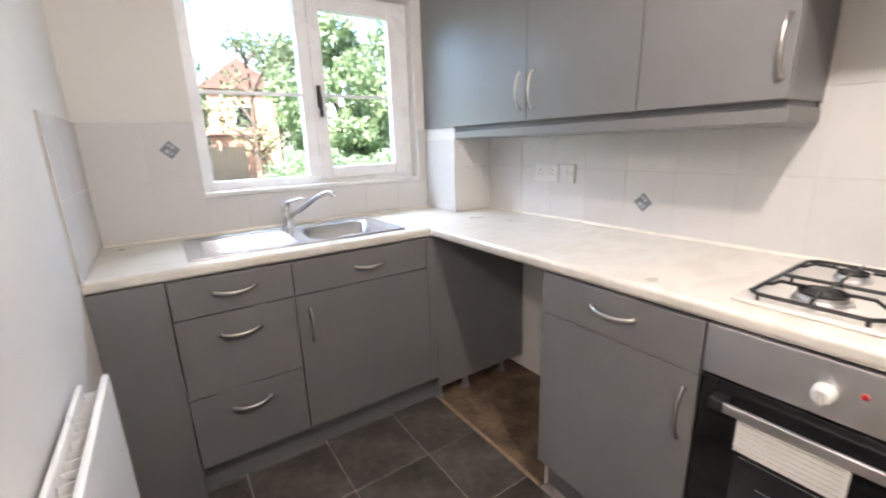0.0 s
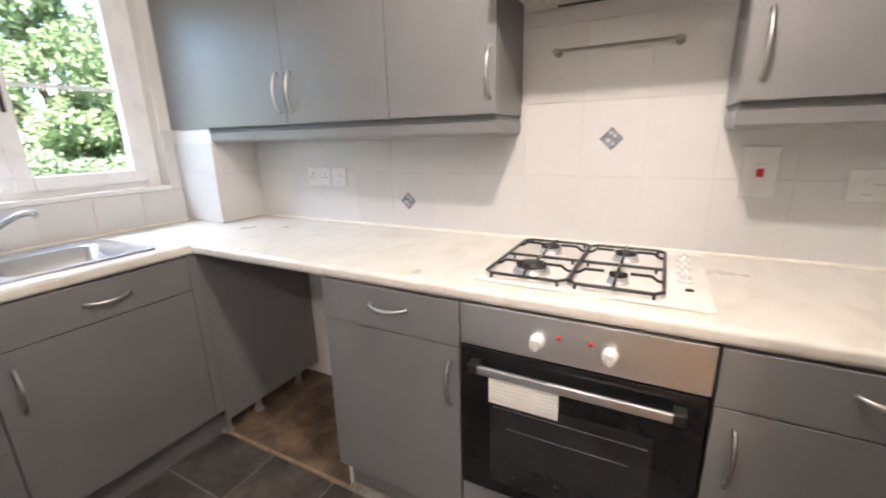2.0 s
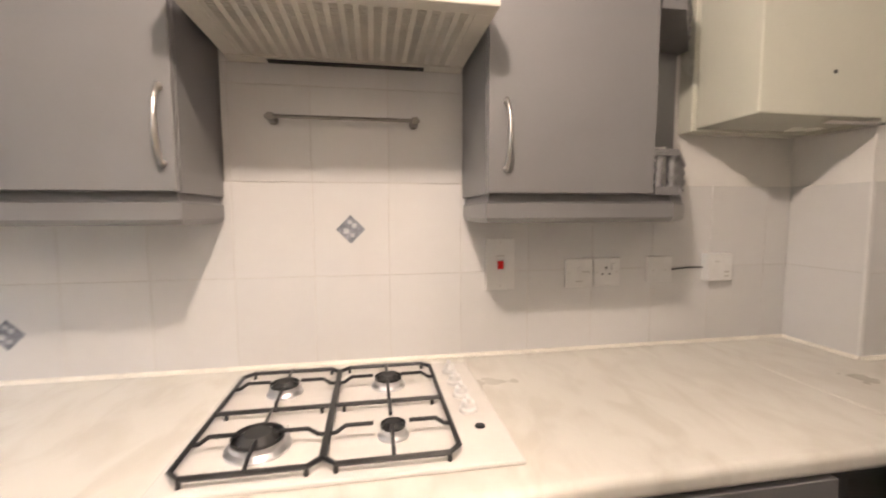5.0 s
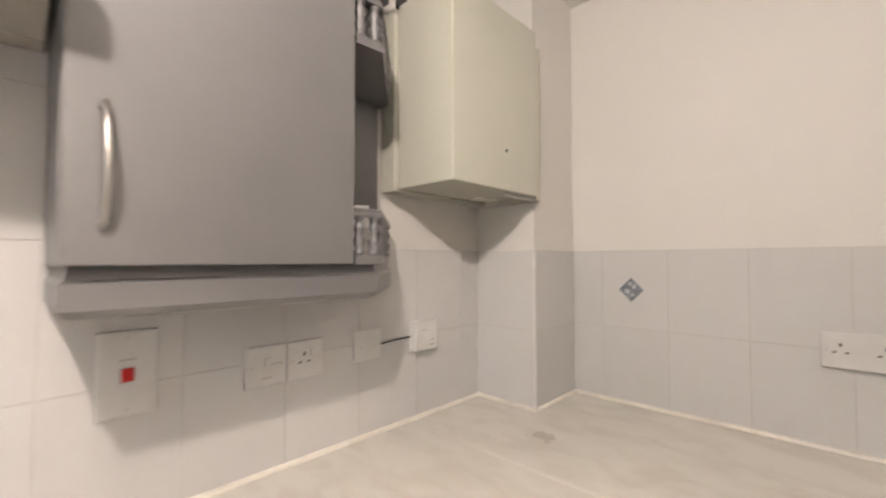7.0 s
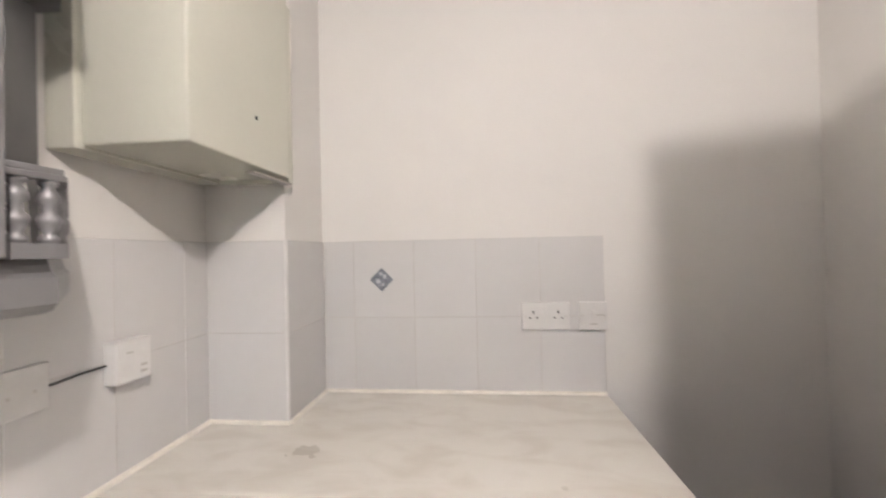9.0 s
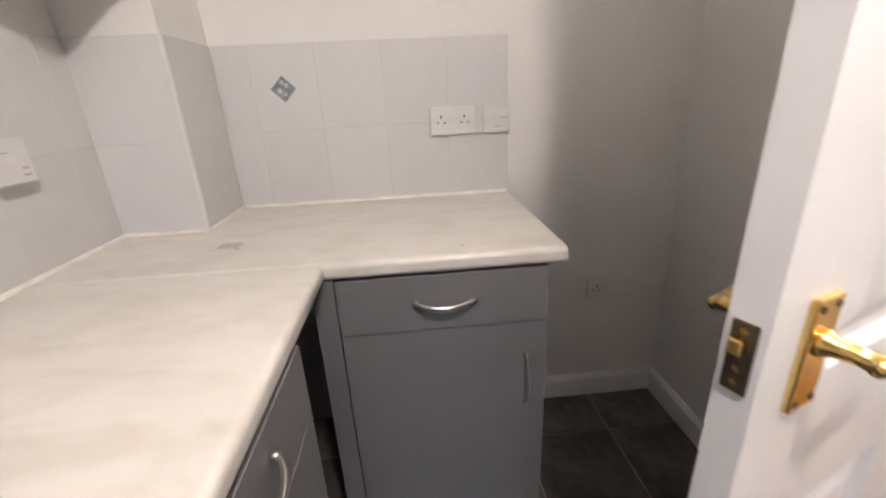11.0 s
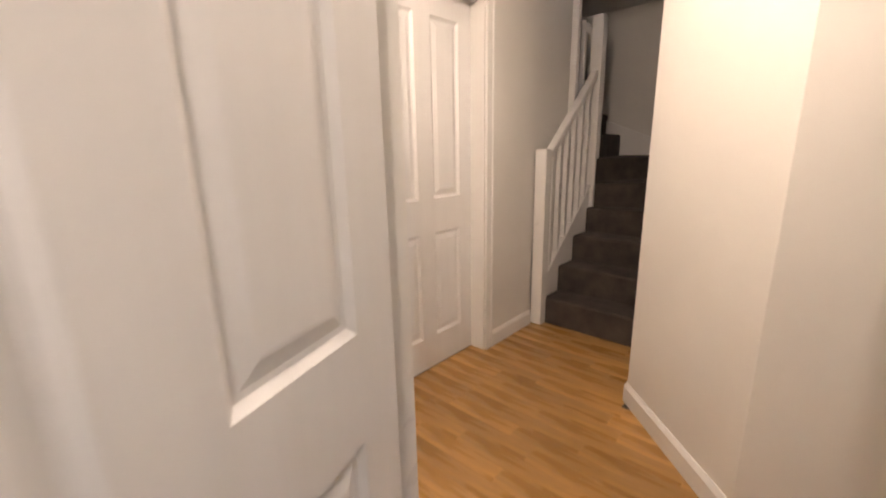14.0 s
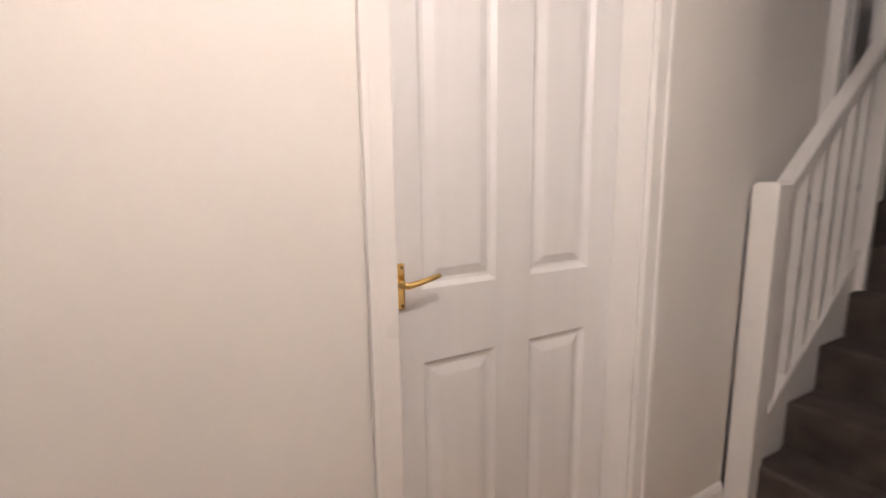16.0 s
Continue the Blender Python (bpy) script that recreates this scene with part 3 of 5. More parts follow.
def edge_run(bm, x0, y0, x1, y1, side):
    """A worktop slab 40 mm thick with one rounded long edge; side: 'w' or 's' or 'n'."""
    r = 0.014
    prof = []
    for i in range(7):
        a = math.pi / 2 * i / 6
        prof.append((r - r * math.sin(a), 0.04 - r + r * math.cos(a)))
    for i in range(7):
        a = math.pi / 2 * i / 6
        prof.append((r * (1 - math.cos(a)), r - r * math.sin(a)))
    w = (x1 - x0) if side == "w" else (y1 - y0)
    prof = prof + [(w, 0.0), (w, 0.04)]
    L = (y1 - y0) if side == "w" else (x1 - x0)
    rows = []
    for s in (0, L):
        row = []
        for d, z in prof:
            if side == "w":
                p = (x0 + d, y0 + s, TOP - 0.04 + z)
            elif side == "s":
                p = (x0 + s, y0 + d, TOP - 0.04 + z)
            else:
                p = (x0 + s, y1 - d, TOP - 0.04 + z)
            row.append(bm.verts.new(p))
        rows.append(row)
    k = len(prof)
    for i in range(k):
        bm.faces.new((rows[0][i], rows[0][(i + 1) % k], rows[1][(i + 1) % k], rows[1][i]))
    bm.faces.new(rows[0]), bm.faces.new(rows[1][::-1])
    bmesh.ops.remove_doubles(bm, verts=bm.verts, dist=1e-4)


NF, EF, SF = 1.78, 1.15, -0.755    # worktop front edges
SX0, SX1, SY0, SY1 = 0.20, 1.05, 1.842, 2.26
bm = bmesh.new()
edge_run(bm, WEST_N + 0.001, NF, EF, SY0 + 0.012, "s")
bx(bm, WEST_N + 0.001, SY0 + 0.012, TOP - 0.04, SX0 + 0.012, NORTH - 0.001, TOP)
bx(bm, SX1 - 0.012, SY0 + 0.012, TOP - 0.04, EF, NORTH - 0.001, TOP)
bx(bm, SX0 + 0.012, SY1 - 0.012, TOP - 0.04, SX1 - 0.012, NORTH - 0.001, TOP)
solid("worktop", bm, M_TOP, "cream marbled laminate worktop with the sink", "worktop")
bm = bmesh.new()
edge_run(bm, EF, SF, EAST - 0.001, NORTH - 0.001, "w")
solid("worktop", bm, M_TOP, "cream marbled laminate worktop with the gas hob", "worktop")
bm = bmesh.new()
edge_run(bm, 0.619, SOUTH + 0.001, EAST - 0.001, SF, "n")
solid("worktop", bm, M_TOP, "cream marbled laminate worktop at the end wall", "worktop")

# wall units
W_FRONT, WZ0, WZ1 = 1.505, 1.363, 2.083


def wall_unit(at, w, doors, label, depth=0.245):
    ob = thing("wall_cabinet", at, label, "cabinet", "grey wall units")
    bm = bmesh.new()
    h = WZ1 - WZ0
    t = 0.016
    bx(bm, 0, 0, 0, t, depth, h), bx(bm, w - t, 0, 0, w, depth, h), bx(bm, t, 0, 0, w - t, depth, t), bx(bm, t, 0, h - t, w - t, depth, h)
    bx(bm, t, depth - 0.005, t, w - t, depth, h - t)
    part("body", bm, M_GREY, ob)
    for x0, x1, hx in doors:
        d = front(ob, "door", x0, x1, 0, h, -0.019)
        if hx is not None:
            handle(d, hx, 0.125, -0.019, True, True)
    return ob


def pelmet(name, path, label):
    """A moulded light rail under wall units, following plan points."""
    bm = bmesh.new()
    prof = [(0.0, 0.0), (0.0, 0.066), (0.008, 0.066), (0.012, 0.050), (0.018, 0.044), (0.018, 0.012), (0.012, 0.003), (0.006, 0.0)]
    rows = []
    pts = [Vector((*p, 0)) for p in path]
    for i, p in enumerate(pts):
        d0 = (p - pts[i - 1]).normalized() if i else (pts[1] - p).normalized()
        d1 = (pts[i + 1] - p).normalized() if i + 1 < len(pts) else d0
        nrm = (Vector((d0.y, -d0.x, 0)) + Vector((d1.y, -d1.x, 0)))
        nrm = nrm / max(0.3, nrm.length_squared / 2)
        rows.append([bm.verts.new((p.x + nrm.x * o, p.y + nrm.y * o, WZ0 - 0.066 + z)) for o, z in prof])
    k = len(prof)
    for r0, r1 in zip(rows, rows[1:]):
        for i in range(k):
            bm.faces.new((r0[i], r0[(i + 1) % k], r1[(i + 1) % k], r1[i]))
    bm.faces.new(rows[0]), bm.faces.new(rows[-1][::-1])
    return solid(name, bm, M_GREY, label, "pelmet")


wall_unit(east_at(1.03, WZ0, W_FRONT), 0.403, [(0, 0.403, 0.382)], "grey single-door wall unit beside the cooker hood")
wall_unit(east_at(2.065, WZ0, W_FRONT), 1.034, [(0, 0.535, 0.500), (0.535, 1.034, 0.575)], "grey two-door wall unit beside the window")
solid("filler_panel", box_bm(W_FRONT - 0.012, 2.067, WZ0, W_FRONT + 0.006, NORTH - 0.001, WZ1, bevel=0.001), M_GREY, "grey filler panel between wall unit and window wall", "panel")
pelmet("pelmet", [(EAST - 0.012, 0.645), (W_FRONT + 0.016, 0.645), (W_FRONT + 0.016, NORTH - 0.002)][::-1], "grey moulded pelmet under the wall units")
wall_unit(east_at(0.005, WZ0, W_FRONT), 0.412, [(0, 0.405, 0.040)], "grey single-door wall unit between hood and boiler")
pelmet("pelmet", [(EAST - 0.012, -0.014), (W_FRONT + 0.016, -0.014), (W_FRONT + 0.016, -0.458), (EAST - 0.045, -0.640)], "grey moulded pelmet under the end wall unit")

# open end shelves with turned galleries
shelf = thing("end_shelf_unit", (1.62, -0.42, WZ0), "grey open end shelf unit with turned gallery rails", "shelf unit")
poly = [(W_FRONT - 0.010, -0.409), (W_FRONT - 0.012, -0.470), (EAST - 0.045, -0.655), (EAST - 0.002, -0.655), (EAST - 0.002, -0.409)]
for z in (0.0, 0.425, 0.702):
    bm = bmesh.new()
    prism(bm, poly, WZ0 + z, WZ0 + z + 0.018)
    part("shelf", bm, M_GREY, shelf, world=True)
part("back_panel", box_bm(EAST - 0.016, -0.640, WZ0 + 0.018, EAST - 0.003, -0.409, WZ1 - 0.002), M_GREY, shelf, world=True)
pts = [Vector((p[0], p[1], 0)) for p in poly[:3]]
pts = [pts[0] + Vector((0.012, 0, 0)), pts[1] + Vector((0.012, 0.004, 0)), pts[2] + Vector((-0.004, 0.010, 0))]
bm = bmesh.new()
lathe(bm, [(0.010, 0), (0.010, 0.007), (0.006, 0.011), (0.0115, 0.023), (0.0125, 0.029), (0.0065, 0.037), (0.008, 0.040), (0.0065, 0.043), (0.012, 0.051), (0.010, 0.058), (0.006, 0.066), (0.010, 0.069), (0.010, 0.074)], (0, 0, 0), n=12)
SPINDLE = meshed("spindle", bm, M_GREY, True)
for z in (WZ0 + 0.018, WZ0 + 0.443):
    for i, (a, b) in enumerate(zip(pts, pts[1:])):
        d = b - a
        bm = bmesh.new()
        L = d.length
        m = Matrix.Translation((a.x, a.y, 0)) @ Matrix.Rotation(math.atan2(d.y, d.x), 4, "Z")
        bx(bm, -0.004, -0.011, z + 0.074, L + 0.004, 0.011, z + 0.082, bevel=0.002, m=m)
        bx(bm, -0.004, -0.008, z + 0.082, L + 0.004, 0.008, z + 0.090, bevel=0.002, m=m)
        part("gallery_rail", bm, M_GREY, shelf, world=True)
        cnt = 2 if i == 0 else 5
        for k in range(cnt):
            u = (k + 0.5) / cnt if i else (0.25 + 0.6 * k)
            p = a + d * u
            sp = new("spindle", SPINDLE)
            sp.parent, sp.location = shelf, (p.x - 1.62, p.y + 0.42, z - WZ0)

# ---------------------------------------------------------------- oven, hob, hood
oven = thing("oven", (E_RUN, 0.3, 0.14), "built-in single oven with steel panel and black glass door", "oven")
Y0, Y1 = 0.008, 0.600
part("cavity_case", box_bm(E_RUN + 0.006, Y0 + 0.01, 0.26, E_RUN + 0.54, Y1 - 0.01, 0.86), M_BLACK, oven, world=True)
panel = part("control_panel", box_bm(E_RUN - 0.022, Y0, 0.748, E_RUN + 0.005, Y1, 0.866, bevel=0.002), M_STEEL, oven, "brushed steel control panel", world=True)
for y in (0.385, 0.215):
    bm = bmesh.new()
    lathe(bm, [(0.019, 0.0), (0.019, -0.006), (0.017, -0.010), (0.016, -0.024), (0.013, -0.028)], (E_RUN - 0.022, y, 0.800), "X", 20)
    bx(bm, E_RUN - 0.056, y - 0.004, 0.785, E_RUN - 0.046, y + 0.004, 0.815, bevel=0.002)
    part("knob", bm, M_PLASTIC, panel, "white round control knob", world=True)
for y in (0.332, 0.258):
    bm = bmesh.new()
    lathe(bm, [(0.006, 0), (0.006, -0.003), (0.003, -0.005)], (E_RUN - 0.022, y, 0.817), "X", 12)
    part("indicator_lamp", bm, M_RED, panel, "red indicator lamp", world=True)
odoor = part("oven_door", box_bm(E_RUN - 0.024, Y0 + 0.002, 0.285, E_RUN + 0.005, Y1 - 0.002, 0.743, bevel=0.003), M_GLASSBLK, oven, "black glass oven door", world=True)
part("inner_window", box_bm(E_RUN - 0.0262, 0.105, 0.33, E_RUN - 0.0238, 0.51, 0.61), M_INNER, odoor, "smoked inner window", world=True)
for z, ya, yb in ((0.575, 0.115, 0.50), (0.515, 0.15, 0.46)):
    part("rack_wire", box_bm(E_RUN - 0.0272, ya, z, E_RUN - 0.026, yb, z + 0.0022), M_STEEL, odoor, "pale rack wire", world=True)
bm = bmesh.new()
bx(bm, E_RUN - 0.062, 0.075, 0.686, E_RUN - 0.050, 0.535, 0.709, bevel=0.003)
part("door_handle", bm, M_STEEL, odoor, "steel bar handle", world=True)
for y in (0.048, 0.535):
    part("handle_end", box_bm(E_RUN - 0.063, y, 0.684, E_RUN - 0.023, y + 0.028, 0.711, bevel=0.003), M_BLACK, odoor, "black handle bracket", world=True)
paper = part("energy_label", box_bm(E_RUN - 0.0282, 0.325, 0.588, E_RUN - 0.0268, 0.513, 0.674), M_PAPER, odoor, "white paper label with ruled lines", world=True)
for k in range(6):
    part("ruled_line", box_bm(E_RUN - 0.0290, 0.332, 0.600 + k * 0.0118, E_RUN - 0.0283, 0.506, 0.6012 + k * 0.0118), M_PRINT, paper, world=True)
part("bottom_panel", box_bm(E_RUN - 0.018, Y0, 0.14, E_RUN + 0.002, Y1, 0.278, bevel=0.002), M_GREY, oven, "grey painted panel under the oven", world=True)
part("plinth", box_bm(E_RUN + 0.045, Y0 - 0.004, 0.0, E_RUN + 0.06, Y1 + 0.004, 0.139), M_GREY, oven, world=True)

HX0, HX1, HY0, HY1 = 1.212, 1.675, 0.014, 0.588
hob = thing("gas_hob", (1.45, 0.3, TOP), "white enamel gas hob with four burners and black pan supports", "hob")
bm = bmesh.new()
bx(bm, HX0, HY0, TOP + 0.0005, HX1, HY1, TOP + 0.009, bevel=0.004)
part("hob_plate", bm, M_HOBW, hob, world=True)
ZH = TOP + 0.009
for x, y, r in ((1.325, 0.455, 0.046), (1.548, 0.455, 0.033), (1.325, 0.225, 0.024), (1.548, 0.225, 0.033)):
    bm = bmesh.new()
    lathe(bm, [(r * 1.18, ZH), (r * 1.18, ZH + 0.004), (r, ZH + 0.010), (r * 0.96, ZH + 0.018)], (x, y, 0), n=28)
    burner = part("burner", bm, M_STEEL, hob, "aluminium burner ring", world=True, smooth=False)
    bm = bmesh.new()
    lathe(bm, [(r * 0.92, ZH + 0.018), (r * 0.94, ZH + 0.024), (r * 0.86, ZH + 0.014), (r * 0.5, ZH + 0.0285)], (x, y, 0), n=28)
    part("burner_cap", bm, M_CAPBLK, burner, "black burner cap", world=True)
    bm = bmesh.new()
    cyl(bm, (x + r * 0.9, y - r * 0.9, ZH), (x + r * 0.9, y - r * 0.9, ZH + 0.018), 0.003, 0.002, n=8)
    part("igniter", bm, M_PLASTIC, burner, world=True)
for ya, yb in ((0.118, 0.338), (0.342, 0.562)):
    bm = bmesh.new()
    zt, q = ZH + 0.027, 0.0048
    xa, xb, ym = 1.232, 1.642, (ya + yb) / 2
    rim = [(xa + 0.02, ya), (xb - 0.02, ya), (xb, ya + 0.02), (xb, yb - 0.02), (xb - 0.02, yb), (xa + 0.02, yb), (xa, yb - 0.02), (xa, ya + 0.02), (xa + 0.02, ya)]
    sweep(bm, [(x, y, ZH + 0.014) for x, y in rim], q, q, n=6)
    sweep(bm, [(1.437, ya, ZH + 0.014), (1.437, yb, ZH + 0.014)], q, q, n=6)
    for xc in (1.325, 1.548):
        for ys, sg in ((ya, 1), (yb, -1)):
            sweep(bm, [(xc, ys, ZH + 0.014), (xc, ys + sg * 0.014, ZH + 0.016), (xc, ys + sg * 0.030, zt), (xc, ys + sg * 0.078, zt)], 0.0042, 0.0042, n=6, up=(1, 0, 0))
    for xs, sg in ((xa, 1), (1.437, -1), (1.437, 1), (xb, -1)):
        sweep(bm, [(xs, ym, ZH + 0.014), (xs + sg * 0.016, ym, zt - 0.004), (xs + sg * 0.08, ym, zt - 0.002)], 0.0036, 0.0036, n=6)
    for x in (xa, xb, 1.437):
        for y in (ya + 0.02, yb - 0.02):
            cyl(bm, (x, y, ZH), (x, y, ZH + 0.014), 0.004, n=8)
    part("pan_support", bm, M_BLACK, hob, "black enamelled pan support", world=True)
for k in range(4):
    bm = bmesh.new()
    x = 1.395 + k * 0.070
    lathe(bm, [(0.019, ZH), (0.018, ZH + 0.006), (0.014, ZH + 0.010), (0.013, ZH + 0.020), (0.010, ZH + 0.022)], (x, 0.070, 0), n=20)
    bx(bm, x - 0.013, 0.066, ZH + 0.018, x + 0.013, 0.074, ZH + 0.030, bevel=0.002)
    part("knob", bm, M_PLASTIC, hob, "white hob control knob", world=True)
bm = bmesh.new()
lathe(bm, [(0.010, ZH), (0.009, ZH + 0.003), (0.006, ZH + 0.004)], (1.33, 0.062, 0), n=16)
part("igniter_button", bm, M_BLACK, hob, "small black ignition button", world=True)

hood = thing("cooker_hood", (1.55, 0.3, 1.70), "off-white cooker hood with a slotted grille underneath", "cooker hood")
bm = bmesh.new()
HZ = 1.700
bx(bm, 1.372, 0.014, HZ, 1.412, 0.600, HZ + 0.045, bevel=0.004)
bx(bm, 1.700, 0.014, HZ, EAST - 0.002, 0.600, HZ + 0.11)
bx(bm, 1.412, 0.014, HZ + 0.002, 1.700, 0.052, HZ + 0.05), bx(bm, 1.412, 0.562, HZ + 0.002, 1.700, 0.600, HZ + 0.05)
part("case", bm, M_HOODW, hood, world=True)
part("canopy", box_bm(1.47, 0.016, HZ + 0.052, EAST - 0.002, 0.598, HZ + 0.16, bevel=0.004), M_HOODW, hood, world=True)
part("backing", box_bm(1.412, 0.052, HZ + 0.020, 1.700, 0.562, HZ + 0.024), M_DARK, hood, "dark filter behind the grille", world=True)
bm = bmesh.new()
for k in range(19):
    y = 0.058 + k * (0.498 / 18)
    bx(bm, 1.412, y - 0.0055, HZ + 0.004, 1.700, y + 0.0055, HZ + 0.008)
for k in range(30):
    x = 1.415 + k * (0.282 / 29)
    bx(bm, x - 0.0021, 0.052, HZ + 0.0045, x + 0.0021, 0.562, HZ + 0.0075)
part("grille", bm, M_HOODW, hood, "off-white slotted grille", world=True)
# the recess's shade is put in as a flat near-black strip
part("rear_slot", box_bm(1.712, 0.115, HZ - 0.0025, 1.735, 0.505, HZ - 0.0005), M_DARK, hood, "dark strip standing in for a shaded recess", world=True)
bm = bmesh.new()
for k in range(12):
    bx(bm, 1.3705, 0.09 + k * 0.036, HZ + 0.015, 1.3725, 0.116 + k * 0.036, HZ + 0.030)
part("front_vent", bm, M_DARK, hood, "dark vent slots", world=True)
# unit above the hood
solid("hood_cover_panel", box_bm(W_FRONT - 0.019, 0.014, HZ + 0.162, EAST - 0.002, 0.600, WZ1, bevel=0.002), M_GREY, "grey panel unit above the cooker hood", "cabinet")

rail = thing("utensil_rail", (1.70, 0.32, 1.56), "steel utensil rail on the tiles under the hood", "rail")
bm = bmesh.new()
cyl(bm, (1.700, 0.130, 1.560), (1.700, 0.512, 1.560), 0.005, n=12)
part("bar", bm, M_AGED, rail, world=True)
for y in (0.142, 0.500):
    bm = bmesh.new()
    bx(bm, 1.693, y - 0.008, 1.550, EAST - 0.0075, y + 0.008, 1.569, bevel=0.003)
    lathe(bm, [(0.012, 0), (0.012, -0.005), (0.009, -0.008)], (EAST - 0.0075, y, 1.558), "X", 16)
    part("bracket", bm, M_AGED, rail, world=True)

card = thing("white_card", (1.62, -0.50, WZ0 + 0.018), "plain white card leaning on the end shelf", "card")
bm = box_bm(-0.0006, -0.045, 0, 0.0006, 0.045, 0.125)
bm.transform(pose(0.03, 0.0, 0.0005, 0, 14, -30))
part("sheet", bm, M_PAPER, card)

# ---------------------------------------------------------------- window and sink
win = tagged(thing("window_1", (0.86, 2.44, 1.09), "white plastic window with a fixed pane and a casement", "window"), "", "", "", "structure")
x0, x1, z0, z1 = WIN
FY0, FY1 = 2.425, 2.485
bm = bmesh.new()
f = 0.05
bx(bm, x0, FY0, z0, x0 + f, FY1, z1, bevel=0.004), bx(bm, x1 - 0.075, FY0, z0, x1, FY1, z1, bevel=0.004)
bx(bm, x0 + f, FY0, z0, x1 - 0.075, FY1, z0 + f, bevel=0.004), bx(bm, x0 + f, FY0, z1 - f, x1 - 0.075, FY1, z1, bevel=0.004)
bx(bm, 0.820, FY0, z0 + f, 0.885, FY1, z1 - f, bevel=0.004)
part("window_frame", bm, M_UPVC, win, world=True)
bm = bmesh.new()
a, b2, c, d = 0.878, x1 - 0.062, z0 + 0.032, z1 - 0.032
s = 0.060
bx(bm, a, FY0 - 0.016, c, a + s, FY0 + 0.03, d, bevel=0.006), bx(bm, b2 - s, FY0 - 0.016, c, b2, FY0 + 0.03, d, bevel=0.006)
bx(bm, a + s, FY0 - 0.016, c, b2 - s, FY0 + 0.03, c + s, bevel=0.006), bx(bm, a + s, FY0 - 0.016, d - s, b2 - s, FY0 + 0.03, d, bevel=0.006)
sash = part("sash", bm, M_UPVC, win, "white casement sash", world=True)
part("glazing_bar", box_bm(x0 + f, FY0 + 0.006, 1.532, 0.820, FY0 + 0.020, 1.548, bevel=0.003), M_UPVC, win, world=True)
part("glazing_bar", box_bm(a + s, FY0 - 0.004, 1.532, b2 - s, FY0 + 0.010, 1.548, bevel=0.003), M_UPVC, sash, world=True)
p1 = part("pane", box_bm(x0 + f - 0.004, FY0 + 0.022, z0 + f - 0.004, 0.824, FY0 + 0.028, z1 - f + 0.004), M_GLASS, win, "clear glass", world=True)
p2 = part("pane", box_bm(a + s - 0.004, FY0 + 0.012, c + s - 0.004, b2 - s + 0.004, FY0 + 0.018, d - s + 0.004), M_GLASS, sash, "clear glass", world=True)
p1.visible_shadow = p2.visible_shadow = False
bm = bmesh.new()
bx(bm, 0.888, FY0 - 0.032, 1.475, 0.910, FY0 - 0.016, 1.585, bevel=0.004)
bx(bm, 0.892, FY0 - 0.048, 1.43, 0.908, FY0 - 0.032, 1.535, bevel=0.005)
part("window_handle", bm, M_BLACK, sash, "dark casement handle", world=True)
part("window_sill", box_bm(x0 - 0.0, NORTH - 0.012, z0 - 0.012, x1, FY0, z0 + 0.008, bevel=0.003), M_GLOSS, win, "white painted sill", world=True)

sink = thing("sink", (0.62, 2.05, TOP), "stainless steel inset sink with drainer and one bowl", "sink")
bm = bmesh.new()
ZS = TOP + 0.0045
BX0, BX1, BY0, BY1 = 0.655, 0.985, 1.895, 2.175     # bowl


def rounded(xa, ya, xb, yb, r, z, n=5):
    out = []
    for cx, cy, a0 in ((xb - r, yb - r, 0), (xa + r, yb - r, 90), (xa + r, ya + r, 180), (xb - r, ya + r, 270)):
        for i in range(n + 1):
            t = radians(a0 + 90 * i / n)
            out.append((cx + r * math.cos(t), cy + r * math.sin(t), z))
    return out


def stack(bm, loops, cap=True):
    rows = [[bm.verts.new(p) for p in l] for l in loops]
    k = len(rows[0])
    for r0, r1 in zip(rows, rows[1:]):
        for i in range(k):
            bm.faces.new((r0[i], r0[(i + 1) % k], r1[(i + 1) % k], r1[i]))
    if cap:
        bm.faces.new(rows[-1])


stack(bm, [rounded(BX0 - 0.012, BY0 - 0.012, BX1 + 0.012, BY1 + 0.012, 0.06, ZS), rounded(BX0, BY0, BX1, BY1, 0.055, ZS - 0.006),
           rounded(BX0 + 0.012, BY0 + 0.012, BX1 - 0.012, BY1 - 0.012, 0.055, ZS - 0.11), rounded(BX0 + 0.04, BY0 + 0.04, BX1 - 0.04, BY1 - 0.04, 0.04, ZS - 0.14)])
part("bowl", bm, M_SINK, sink, smooth=True, world=True)
bm = bmesh.new()
for q in ((SX0, SY0, BX0 - 0.012, SY1), (BX1 + 0.012, SY0, SX1, SY1), (BX0 - 0.012, SY0, BX1 + 0.012, BY0 - 0.012), (BX0 - 0.012, BY1 + 0.012, BX1 + 0.012, SY1)):
    bx(bm, q[0], q[1], ZS - 0.004, q[2], q[3], ZS)
for cx, cy, sx, sy in ((BX0 - 0.012, BY0 - 0.012, 1, 1), (BX1 + 0.012, BY0 - 0.012, -1, 1), (BX1 + 0.012, BY1 + 0.012, -1, -1), (BX0 - 0.012, BY1 + 0.012, 1, -1)):
    fan = [(cx, cy)] + [(cx + sx * 0.06 * (1 - math.sin(radians(15 * i))), cy + sy * 0.06 * (1 - math.cos(radians(15 * i)))) for i in range(7)]
    prism(bm, fan, ZS - 0.004, ZS)
part("rim", bm, M_SINK, sink, world=True)
bm = bmesh.new()
